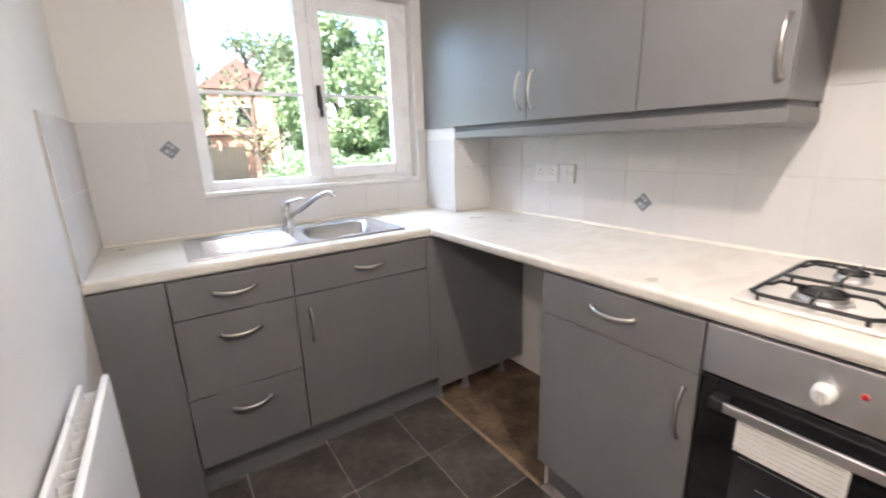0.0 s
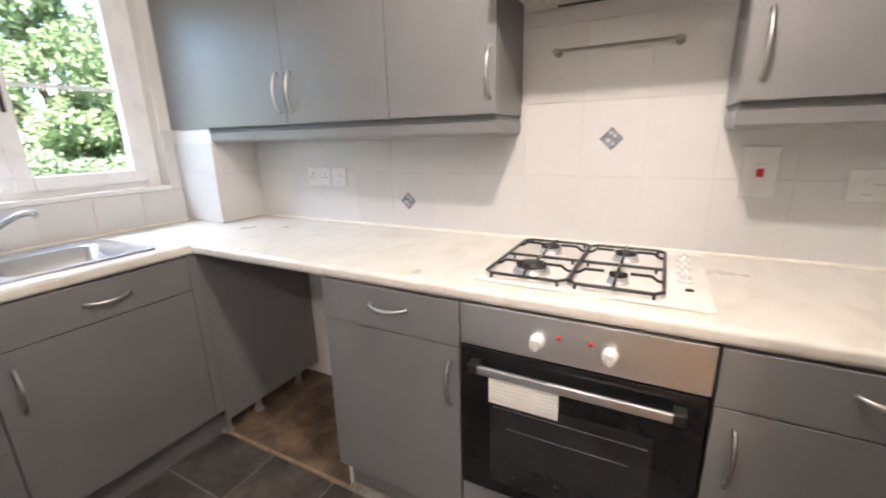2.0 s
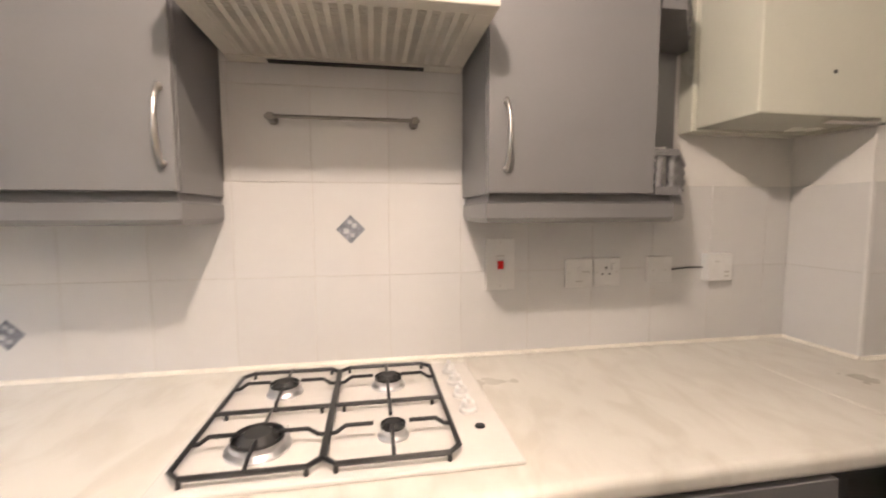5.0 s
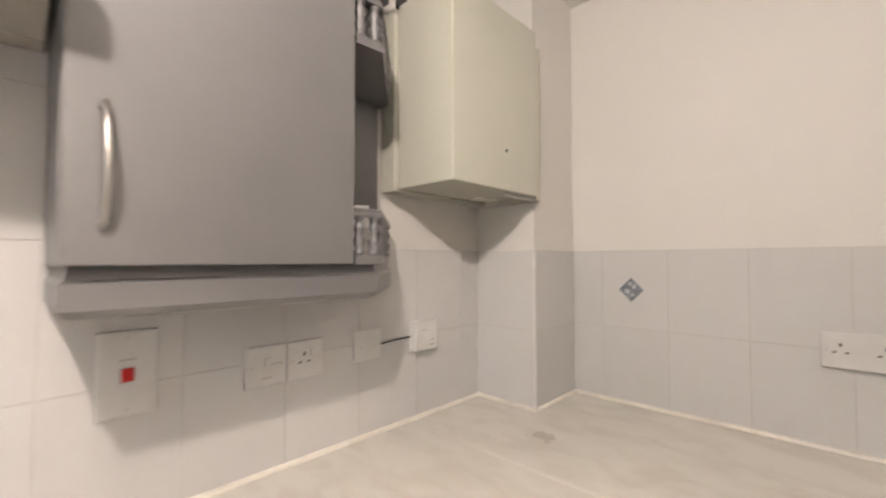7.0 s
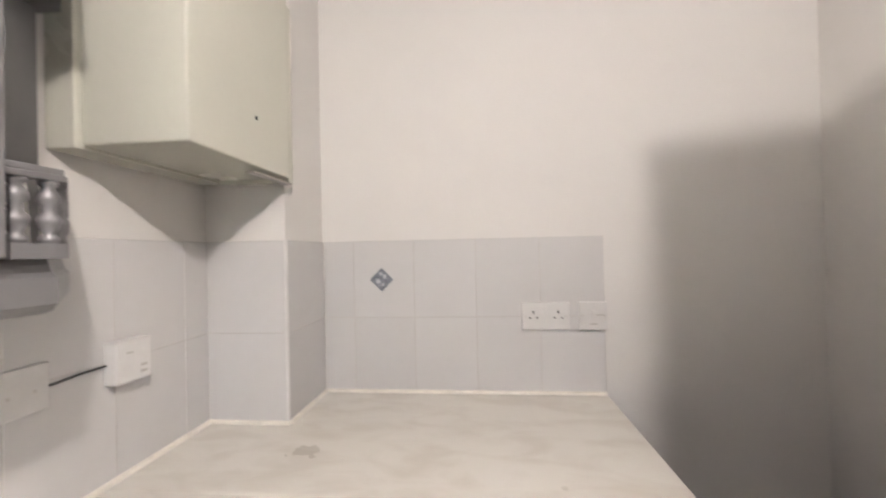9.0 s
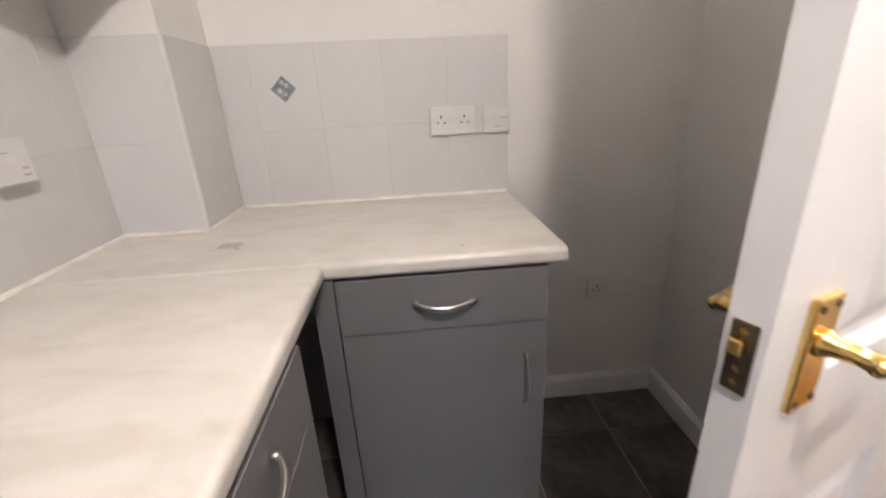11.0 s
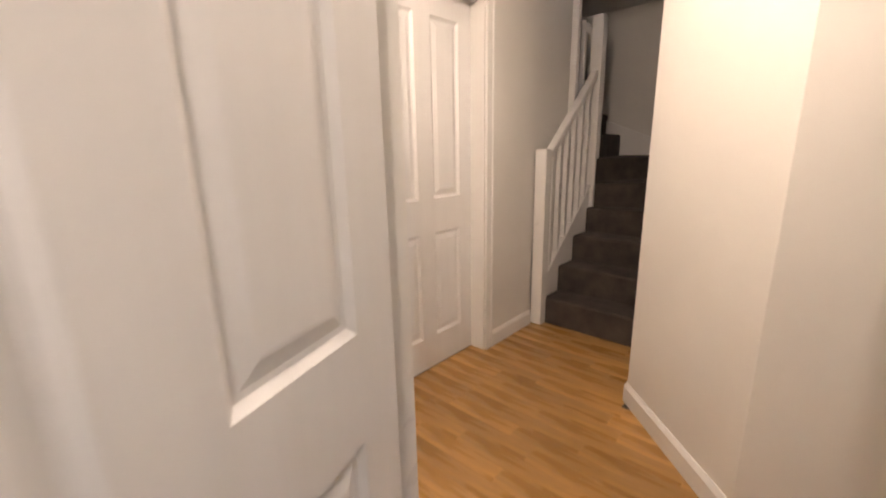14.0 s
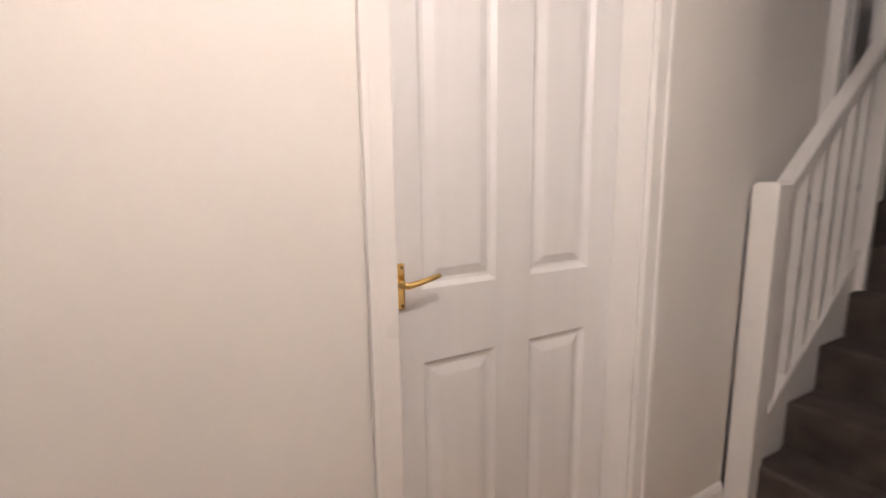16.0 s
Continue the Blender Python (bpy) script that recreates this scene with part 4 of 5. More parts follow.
stack(bm, [rounded(SX0 - 0.004, SY0 - 0.004, SX1 + 0.004, SY1 + 0.004, 0.012, TOP + 0.0006), rounded(SX0 - 0.002, SY0 - 0.002, SX1 + 0.002, SY1 + 0.002, 0.012, ZS + 0.003), rounded(SX0 + 0.010, SY0 + 0.010, SX1 - 0.010, SY1 - 0.010, 0.012, ZS + 0.003), rounded(SX0 + 0.014, SY0 + 0.014, SX1 - 0.014, SY1 - 0.014, 0.012, ZS + 0.0003)], cap=False)
part("raised_edge", bm, M_SINK, sink, world=True)
for k in range(7):
    y = 1.905 + k * 0.042
    bm = bmesh.new()
    sweep(bm, [(0.245, y, ZS - 0.0015), (0.26, y, ZS + 0.001), (0.58, y, ZS + 0.001), (0.60, y, ZS - 0.0015)], 0.008, 0.003, n=8)
    part("drainer_rib", bm, M_SINK, sink, smooth=True, world=True)
bm = bmesh.new()
lathe(bm, [(0.032, ZS - 0.1385), (0.030, ZS - 0.135), (0.020, ZS - 0.1365)], ((BX0 + BX1) / 2, (BY0 + BY1) / 2, 0), n=20)
part("waste", bm, M_CHROME, sink, "chrome waste", world=True)

tap = thing("mixer_tap", (0.628, 2.215, ZS), "chrome single-lever mixer tap with swung-out spout", "tap")
bm = bmesh.new()
lathe(bm, [(0.026, 0), (0.026, 0.006), (0.023, 0.010), (0.022, 0.085), (0.024, 0.090), (0.023, 0.112), (0.014, 0.120)], (0, 0, 0), n=24)
part("body", bm, M_CHROME, tap, smooth=False)
bm = bmesh.new()
sweep(bm, [(0.012, -0.012, 0.055), (0.05, -0.045, 0.085), (0.105, -0.095, 0.135), (0.135, -0.125, 0.158), (0.155, -0.142, 0.166), (0.172, -0.155, 0.164), (0.178, -0.160, 0.150)], [0.011, 0.011, 0.010, 0.010, 0.010, 0.010, 0.010], 0.011, n=12)
part("spout", bm, M_CHROME, tap, smooth=True)
bm = bmesh.new()
sweep(bm, [(-0.010, 0.008, 0.118), (0.02, -0.014, 0.128), (0.055, -0.040, 0.138), (0.078, -0.056, 0.140)], [0.013, 0.013, 0.010, 0.008], [0.008, 0.007, 0.005, 0.004], n=10)
part("lever", bm, M_CHROME, tap, smooth=True)

# ---------------------------------------------------------------- boiler
boiler = thing("boiler", (1.62, -0.87, 1.562), "cream wall-hung gas boiler in the corner", "boiler")
part("case", box_bm(1.490, -1.052, 1.562, 1.690, -0.676, 2.062, bevel=0.005), M_BOILER, boiler, world=True)
part("back_frame", box_bm(1.692, -1.068, 1.556, EAST - 0.001, -0.664, 2.055, bevel=0.003), M_BOILER, boiler, world=True)
part("side_flange", box_bm(1.494, -1.078, 1.552, 1.690, -1.054, 2.02, bevel=0.002), M_BOILER, boiler, world=True)
bm = bmesh.new()
bx(bm, 1.500, -1.082, 1.550, 1.52, -0.90, 1.5535), bx(bm, 1.500, -1.082, 1.550, 1.67, -1.064, 1.5535)
part("drip_plate", bm, M_NICKEL, boiler, "dark plate under the case", world=True)
bm = bmesh.new()
cyl(bm, (1.4905, -0.893, 1.670), (1.4885, -0.893, 1.670), 0.005, n=12)
part("screw_hole", bm, M_DARK, boiler, "dark screw hole", world=True)
bm = bmesh.new()
bx(bm, 1.4886, -0.755, 2.028, 1.4896, -0.70, 2.034)
part("badge", bm, M_PRINT, boiler, "small grey badge", world=True)
for x, y, r, m in ((1.70, -0.56, 0.020, M_DARK), (1.655, -0.62, 0.011, M_PLASTIC), (1.62, -0.69, 0.011, M_PLASTIC), (1.60, -0.74, 0.008, M_PLASTIC), (1.68, -0.80, 0.011, M_PLASTIC)):
    bm = bmesh.new()
    y2 = max(min(y, -0.70), -1.0)
    cyl(bm, (x, y2, 2.06), (x, y2, CEIL), r, n=12)
    if m is M_PLASTIC:
        cyl(bm, (x, y2, 2.066), (x, y2, 2.09), r * 1.5, n=12)
    part("pipe", bm, m, boiler, "black lagged pipe" if m is M_DARK else "white painted pipe", world=True, smooth=False)

# ---------------------------------------------------------------- sockets and switches


def plate(name, at, w, h, marks, label, category, t=0.009):
    """A wiring plate; local x across, z up, standing out to -y, the origin at its lower corner."""
    ob = thing(name, at, label, category)
    part("faceplate", box_bm(0, -t, 0, w, 0, h, bevel=0.0025), M_PLASTIC, ob)
    for kind, x, z in marks:
        bm = bmesh.new()
        if kind == "pins":
            for dx, dz, a, b in ((0, 0.011, 0.0026, 0.0042), (-0.011, -0.007, 0.0036, 0.0019), (0.011, -0.007, 0.0036, 0.0019)):
                bx(bm, x + dx - a, -t - 0.0012, z + dz - b, x + dx + a, -t - 0.0002, z + dz + b)
            part("pin_holes", bm, M_DARK, ob, "dark pin holes")
        elif kind == "rocker":
            bx(bm, x - 0.006, -t - 0.005, z - 0.010, x + 0.006, -t - 0.0002, z + 0.010, bevel=0.0015)
            part("rocker", bm, M_PLASTIC, ob)
        elif kind == "screw":
            cyl(bm, (x, -t - 0.001, z), (x, -t, z), 0.003, n=10)
            part("screw", bm, M_NICKEL, ob)
        elif kind == "neon":
            bx(bm, x - 0.009, -t - 0.005, z - 0.012, x + 0.009, -t - 0.0002, z + 0.012, bevel=0.002)
            part("red_rocker", bm, M_RED, ob, "red rocker switch")
        elif kind == "bar":
            bx(bm, x - 0.012, -t - 0.0008, z - 0.0015, x + 0.012, -t - 0.0002, z + 0.0015)
            part("printed_mark", bm, M_PRINT, ob, "grey printed mark")
    return ob


TF = EAST - 0.0075      # face of the wall tiles
S2 = [("screw", 0.011, 0.043), ("screw", 0.135, 0.043), ("pins", 0.035, 0.045), ("pins", 0.111, 0.045), ("rocker", 0.066, 0.058), ("rocker", 0.080, 0.058)]
S1 = [("screw", 0.011, 0.043), ("screw", 0.075, 0.043), ("pins", 0.040, 0.045), ("rocker", 0.062, 0.060)]
SP = [("screw", 0.011, 0.043), ("screw", 0.075, 0.043), ("rocker", 0.043, 0.052), ("bar", 0.043, 0.018), ("bar", 0.063, 0.046)]
plate("double_socket", east_at(1.704, 1.085, TF), 0.146, 0.086, S2, "white double socket on the tiles near the window", "socket")
plate("switched_spur", east_at(1.550, 1.085, TF), 0.086, 0.086, SP, "white fused switch beside a double socket", "switch")
plate("cooker_switch", east_at(-0.060, 1.101, TF), 0.086, 0.148, [("screw", 0.043, 0.012), ("screw", 0.043, 0.136), ("neon", 0.043, 0.072), ("bar", 0.043, 0.098)], "white tall cooker switch with a red rocker", "switch")
plate("switched_spur", east_at(-0.303, 1.100, TF), 0.086, 0.086, SP, "white fused switch under the wall unit", "switch")
plate("socket", east_at(-0.392, 1.100, TF), 0.086, 0.086, S1, "white single socket under the wall unit", "socket")
plate("blank_plate", east_at(-0.570, 1.108, TF), 0.086, 0.080, [("screw", 0.022, 0.036), ("screw", 0.062, 0.036)], "white cable outlet plate shaded by the wall unit", "plate", 0.006)
plate("double_socket", pose(0.874, SOUTH + 0.0075, 1.112, 0, 0, 180), 0.146, 0.086, S2, "white double socket on the end wall tiles", "socket", 0.013)
plate("switched_spur", pose(0.700, SOUTH + 0.0075, 1.112, 0, 0, 180), 0.086, 0.086, SP, "white fused switch at the tiles' edge", "switch", 0.013)
plate("socket", pose(0.300, SOUTH + 0.001, 0.455, 0, 0, 180), 0.086, 0.086, S1, "grey-looking single socket low on the shaded wall", "socket")
plate("socket", pose(-0.315, SW + 0.001, 0.315, 0, 0, 180), 0.146, 0.086, S2, "white double socket low on the hall wall", "socket")
ctl = thing("heating_control", (TF, -0.80, 1.109), "white heating control box with a cable, on the tiles", "control box")
bm = bmesh.new()
bx(bm, TF - 0.030, -0.848, 1.109, TF, -0.762, 1.195, bevel=0.004)
part("box", bm, M_PLASTIC, ctl, world=True)
bm = bmesh.new()
bx(bm, TF - 0.0312, -0.800, 1.168, TF - 0.0298, -0.785, 1.171), bx(bm, TF - 0.0312, -0.835, 1.135, TF - 0.0298, -0.82, 1.140), bx(bm, TF - 0.0312, -0.835, 1.122, TF - 0.0298, -0.82, 1.127)
part("printed_mark", bm, M_PRINT, ctl, world=True)
bm = bmesh.new()
sweep(bm, [(TF - 0.006, -0.655, 1.146), (TF - 0.006, -0.71, 1.150), (TF - 0.006, -0.763, 1.150)], 0.0025, 0.0025, n=6)
part("cable", bm, M_DARK, ctl, "short dark cable", world=True)

HY = -1.285
hook = thing("coat_hook", (HALL_E, HY, 1.47), "small cream and steel hook on the hall wall", "hook")
part("arm", box_bm(HALL_E - 0.006, HY - 0.004, 1.485, HALL_E - 0.0005, HY + 0.004, 1.535, bevel=0.0015), M_HOODW, hook, "cream painted arm", world=True)
bm = bmesh.new()
sweep(bm, [(HALL_E - 0.004, HY, 1.488), (HALL_E - 0.014, HY, 1.480), (HALL_E - 0.022, HY, 1.479)], 0.0035, 0.0025, n=8)
part("bend", bm, M_HOODW, hook, world=True)
bm = box_bm(-0.0012, -0.012, -0.022, 0.0012, 0.012, 0.0, bevel=0.0005)
bm.transform(pose(HALL_E - 0.022, HY, 1.480, 0, -24, 0))
part("flap", bm, M_NICKEL, hook, "dull steel flap", world=True)
strike = thing("strike_plate", (-0.06, DOOR_N - 0.022, 1.02), "steel strike plate let into the door lining", "latch plate")
part("face", box_bm(-0.058, DOOR_N - 0.0245, 0.985, -0.030, DOOR_N - 0.0222, 1.050, bevel=0.0006), M_NICKEL, strike, world=True)
part("latch_hole", box_bm(-0.050, DOOR_N - 0.0250, 1.006, -0.038, DOOR_N - 0.0246, 1.030), M_DARK, strike, "dark latch hole", world=True)

# ---------------------------------------------------------------- radiator
rad = thing("radiator", (-0.04, 0.8, 0.2), "white panel radiator with a grille top on the wall", "radiator")
RX, RY0, RY1, RZ0, RZ1 = -0.004, 0.46, 1.34, 0.24, 0.80
bm = bmesh.new()
bx(bm, RX - 0.014, RY0, RZ0, RX, RY1, RZ1, bevel=0.006)
part("panel", bm, M_RAD, rad, world=True)
part("back_panel", box_bm(WEST_N + 0.022, RY0, RZ0, WEST_N + 0.032, RY1, RZ1 - 0.01, bevel=0.004), M_RAD, rad, world=True)
for k in range(28):
    y = RY0 + 0.012 + k * (RY1 - RY0 - 0.024) / 27
    part("fin", box_bm(WEST_N + 0.033, y - 0.0012, RZ0 + 0.02, RX - 0.015, y + 0.0012, RZ1 - 0.03), M_RAD, rad, world=True)
for z in (0.35, 0.70):
    part("bracket", box_bm(WEST_N + 0.001, 0.55, z, WEST_N + 0.022, 0.59, z + 0.05), M_RAD, rad, world=True)

# ---------------------------------------------------------------- stairs
R, G = 0.190, 0.218
SX, SY_S, SY_N = -2.165, -1.30, -0.507
stairs = tagged(thing("staircase", (SX, -0.9, 0), "white wooden staircase with brown carpet and a left turn", "stairs"), "", "", "", "structure")


def carpet_step(poly, z, h):
    """One carpeted step as a solid block with a soft nosing."""
    bm = bmesh.new()
    prism(bm, poly, z - h, z)
    top = [e for e in bm.edges if all(v.co.z > z - 1e-4 for v in e.verts)]
    bmesh.ops.bevel(bm, geom=top, offset=0.018, segments=3, profile=0.5, affect="EDGES")
    part("step", bm, M_CARPET, stairs, world=True)


for k in range(3):
    xa = SX - G * k
    carpet_step([(xa + 0.022, SY_S - 0.008), (xa + 0.022, SY_N), (xa - G - 0.02, SY_N), (xa - G - 0.02, SY_S - 0.008)], R * (k + 1), 0.20)
NX, NY = -2.880, -1.325            # turning post
XB = -3.748
carpet_step([(SX - 3 * G + 0.022, SY_S - 0.008), (SX - 3 * G + 0.022, SY_N), (XB, SY_N), (XB, NY + 0.03)], R * 4, 0.2)
carpet_step([(NX + 0.03, NY + 0.05), (NX - 0.30, SY_N), (XB, SY_N), (XB, NY)], R * 5, 0.2)
carpet_step([(NX + 0.02, NY + 0.04), (XB, -0.93), (XB, NY - 0.3), (NX, NY - 0.3)], R * 6, 0.2)
carpet_step([(NX - 0.03, NY + 0.03), (XB, NY - 0.10), (XB, NY - 0.4), (NX - 0.03, NY - 0.4)], R * 7, 0.2)
for k in range(5):
    y = NY - 0.24 - 0.22 * k
    carpet_step([(NX - 0.03, y), (XB, y), (XB, y - 0.26), (NX - 0.03, y - 0.26)], R * (8 + k), 0.2)


def post(name, x, y, z0, z1, w, label=""):
    bm = bmesh.new()
    bx(bm, x - w / 2, y - w / 2, z0, x + w / 2, y + w / 2, z1, bevel=0.006)
    bx(bm, x - w / 2 + 0.006, y - w / 2 + 0.006, z1 - 0.002, x + w / 2 - 0.006, y + w / 2 - 0.006, z1 + 0.008, bevel=0.004)
    return part(name, bm, M_GLOSS, stairs, label, world=True)


def slanted(name, a, b, w, h):
    """A straight rail of square section from a to b, its sides upright."""
    a, b = Vector(a), Vector(b)
    d = (b - a)
    d.z = 0
    s = Vector((-d.y, d.x, 0)).normalized() * w / 2
    bm = bmesh.new()
    rows = [[bm.verts.new(p + v) for v in (s, s + Vector((0, 0, h)), -s + Vector((0, 0, h)), -s)] for p in (a, b)]
    for i in range(4):
        bm.faces.new((rows[0][i], rows[0][(i + 1) % 4], rows[1][(i + 1) % 4], rows[1][i]))
    bm.faces.new(rows[0]), bm.faces.new(rows[1][::-1])
    bmesh.ops.bevel(bm, geom=list(bm.edges), offset=0.005, segments=2, affect="EDGES")
    return part(name, bm, M_GLOSS, stairs, world=True)


N1X, NYB = -2.118, -1.325
post("newel_post", N1X, NYB, 0, 1.215, 0.082, "white square newel post")
post("newel_post", NX, NY, 0.40, 2.16, 0.085, "white tall newel post")
slope = R / G
slanted("handrail", (N1X - 0.035, NYB, 1.125), (NX + 0.04, NY, 1.125 + slope * (N1X - NX - 0.075)), 0.055, 0.062)
slanted("string", (N1X - 0.035, NYB, 0.002), (NX + 0.04, NY, 0.002 + slope * (N1X - NX - 0.075)), 0.032, 0.318)
slanted("base_rail", (N1X - 0.035, NYB, 0.318), (NX + 0.04, NY, 0.318 + slope * (N1X - NX - 0.075)), 0.05, 0.022)
for k in range(6):
    x = N1X - 0.115 - k * 0.104
    zb = 0.33 + slope * (N1X - 0.035 - x)
    bm = bmesh.new()
    bx(bm, x - 0.016, NYB - 0.016, zb, x + 0.016, NYB + 0.016, zb + 0.82)
    part("baluster", bm, M_GLOSS, stairs, world=True)
# upper flight's balustrade
slanted("handrail", (NX, NY - 0.04, 2.02), (NX, NY - 0.85, 2.02 + 0.85 * slope), 0.055, 0.062)
slanted("string", (NX, NY - 0.04, 1.20), (NX, NY - 1.3, 1.20 + 1.26 * slope), 0.032, 0.25)
for k in range(5):
    y = NY - 0.12 - k * 0.11
    zb = 1.43 + slope * (NY - y)
    bm = bmesh.new()
    bx(bm, NX - 0.016, y - 0.016, zb, NX + 0.016, y + 0.016, zb + 0.62)
    part("baluster", bm, M_GLOSS, stairs, world=True)
post("drop_newel", -2.66, -1.405, 1.47, 2.44, 0.05, "white landing post end")
# wall string rising round the turn
bm = bmesh.new()
ys = [-0.51 - 0.12 * i for i in range(14)]
for i, (ya, yb) in enumerate(zip(ys, ys[1:])):
    za, zb = (1.215 + 0.40 * (-y - 0.947) * (1 if y < -0.947 else 0.45) for y in (ya, yb))
    vs = [(-3.748, ya, 0.5), (-3.748, yb, 0.5), (-3.748, yb, zb), (-3.748, ya, za)]
    lo = [bm.verts.new(p) for p in vs]
    hi = [bm.verts.new((p[0] + 0.022, p[1], p[2])) for p in vs]
    bm.faces.new(lo), bm.faces.new(hi[::-1])
    for j in range(4):
        bm.faces.new((lo[j], lo[(j + 1) % 4], hi[(j + 1) % 4], hi[j]))
part("wall_string", bm, M_GLOSS, stairs, "white wall string curving up", world=True)

# ---------------------------------------------------------------- lamps


def ceiling_lamp(at, label):
    """A bare bulb in a pendant holder under a ceiling rose."""
    ob = thing("ceiling_light", (at[0], at[1], CEIL), label, "lamp")
    bm = bmesh.new()
    lathe(bm, [(0.045, CEIL - 0.001), (0.045, CEIL - 0.012), (0.030, CEIL - 0.024), (0.020, CEIL - 0.050), (0.019, CEIL - 0.075)], (at[0], at[1], 0), n=20)
    part("ceiling_rose", bm, M_PLASTIC, ob, world=True)
    bm = bmesh.new()
    cyl(bm, (at[0], at[1], at[2] + 0.09), (at[0], at[1], CEIL - 0.07), 0.004, n=8)
    part("cord", bm, M_PLASTIC, ob, world=True)
    bm = bmesh.new()
    lathe(bm, [(0.018, at[2] + 0.06), (0.018, at[2] + 0.085), (0.010, at[2] + 0.10)], (at[0], at[1], 0), n=16)
    part("lamp_holder", bm, M_PLASTIC, ob, world=True)
    return ob


ceiling_lamp(KITCHEN_LAMP, "white ceiling lamp holder in the kitchen")
ceiling_lamp(HALL_LAMP, "white ceiling lamp holder in the hall")

# ---------------------------------------------------------------- outside
struct("ground", box_bm(-400, -400, -0.5, 400, 600, -0.15), M_GRASS, "mown lawn outside the window", "ground")
struct("pavement_outside", box_bm(-6, 14.5, -0.149, 10, 17.5, -0.135), M_PATH, "pale paved path across the lawn", "pavement")


def leaves(name, centres, size, count, material, seed, squash=(1, 1, 1)):
    """Many small folded leaves scattered through clumps (centre, radius)."""
    rng = np.random.default_rng(seed)
    w = np.array([c[3] ** 2 for c in centres])
    pick = rng.choice(len(centres), count, p=w / w.sum())
    c = np.array([c[:3] for c in centres])[pick]
    r = np.array([c[3] for c in centres])[pick]
    v = rng.normal(size=(count, 3))
    v /= np.linalg.norm(v, axis=1)[:, None]
    p = c + v * (r * rng.uniform(0.45, 1.05, count))[:, None] * np.array(squash)
    a = rng.normal(size=(count, 3))
    a /= np.linalg.norm(a, axis=1)[:, None]
    b = np.cross(a, rng.normal(size=(count, 3)))
    b /= np.linalg.norm(b, axis=1)[:, None]
    n = np.cross(a, b)
    s = (size * rng.uniform(0.6, 1.4, count))[:, None]
    quad = np.stack([p - a * s, p + b * s * 0.45 + n * s * 0.15, p + a * s, p - b * s * 0.45 + n * s * 0.15], axis=1).reshape(-1, 3)
    k = np.arange(count) * 4
    faces = np.concatenate([np.stack([k, k + 1, k + 2], 1), np.stack([k, k + 2, k + 3], 1)])
    data = bpy.data.meshes.new(name)
    data.from_pydata(quad.tolist(), [], faces.tolist())
    data.materials.append(material)
    return data


def tree(x, y, h, spread, seed, material, label, n=9000, leaf=0.10, low=0.28):
    rng = random.Random(seed)
    ob = thing("tree", (x, y, -0.15), label, "tree")
    bm = bmesh.new()
    lean = rng.uniform(-0.3, 0.3)
    top = (lean, 0.1, h * 0.75)
    sweep(bm, [(0, 0, 0), (0.03, 0, h * 0.12), (lean * 0.4, 0.05, h * 0.4), top], [h * 0.035, h * 0.026, h * 0.018, h * 0.006], [h * 0.035, h * 0.026, h * 0.018, h * 0.006], n=10, up=(0, 1, 0))
    clumps = []
    for k in range(26):
        z = h * rng.uniform(low, 0.95)
        f = math.sin(math.pi * min(1, max(0.12, (z / h - low * 0.6) / (1.05 - low * 0.6)))) ** 0.7
        ang, d = rng.uniform(0, 6.28), spread * f * rng.uniform(0.3, 1.0)
        c = (lean * z / h + d * math.cos(ang), d * math.sin(ang), z)
        clumps.append((*c, spread * rng.uniform(0.18, 0.36)))
        if k < 14:
            zb = max(h * 0.15, z - d * 0.8)
            sweep(bm, [(lean * 0.5 * zb / h, 0, zb), (c[0] * 0.5, c[1] * 0.5, (zb + z) / 2 + 0.1), c], [h * 0.010, h * 0.007, h * 0.002], [h * 0.010, h * 0.007, h * 0.002], n=6, up=(0.3, 0.9, 0.1))
    part("trunk", bm, M_BARK, ob)
    cr = new("crown", leaves("crown", clumps, leaf, n, material, seed))
    cr.parent = ob
    return ob


def bearing(deg, dist):
    return 0.165 + dist * math.sin(radians(deg)), 0.206 + dist * math.cos(radians(deg))


for deg, dist, h, sp, seed, m, lab, n, lf in ((1.0, 12.0, 5.6, 1.35, 3, M_LEAF2, "dark green leafy tree beside the path", 5500, 0.10), (10.5, 16.0, 5.2, 1.5, 5, M_LEAF2, "thin dark green tree before the brick house", 700, 0.10),
                                              (21.0, 13.5, 5.0, 1.75, 7, M_LEAF, "bright green drooping tree behind the hedge", 8000, 0.10), (25.5, 15.0, 4.9, 2.4, 9, M_LEAF, "bright green bushy tree behind the hedge", 8000, 0.11),
                                              (-3.0, 17.0, 7.5, 3.0, 13, M_LEAF2, "large dark tree by the fence", 6000, 0.13), (13.0, 30.0, 8.0, 3.6, 17, M_LEAF2, "tall tree behind the brick house", 5000, 0.18), (33.0, 16.0, 6.0, 2.6, 19, M_LEAF, "bright green tree at the lawn's edge", 8000, 0.12)):
    tree(*bearing(deg, dist), h, sp, seed, m, lab, n, lf, 0.12 if m is M_LEAF else 0.25)
clumps = []
rng = random.Random(21)
for k in range(80):
    x, y = bearing(12.5 + 30 * k / 80, 9.5 + rng.uniform(-0.4, 0.4))
    clumps.append((x, y, rng.uniform(0.15, 0.95), rng.uniform(0.28, 0.42)))
hedge = new("hedge", leaves("hedge", clumps, 0.055, 26000, M_HEDGE, 23))
tagged(hedge, "pale green clipped hedge along the lawn", "hedge", "", "stuff")

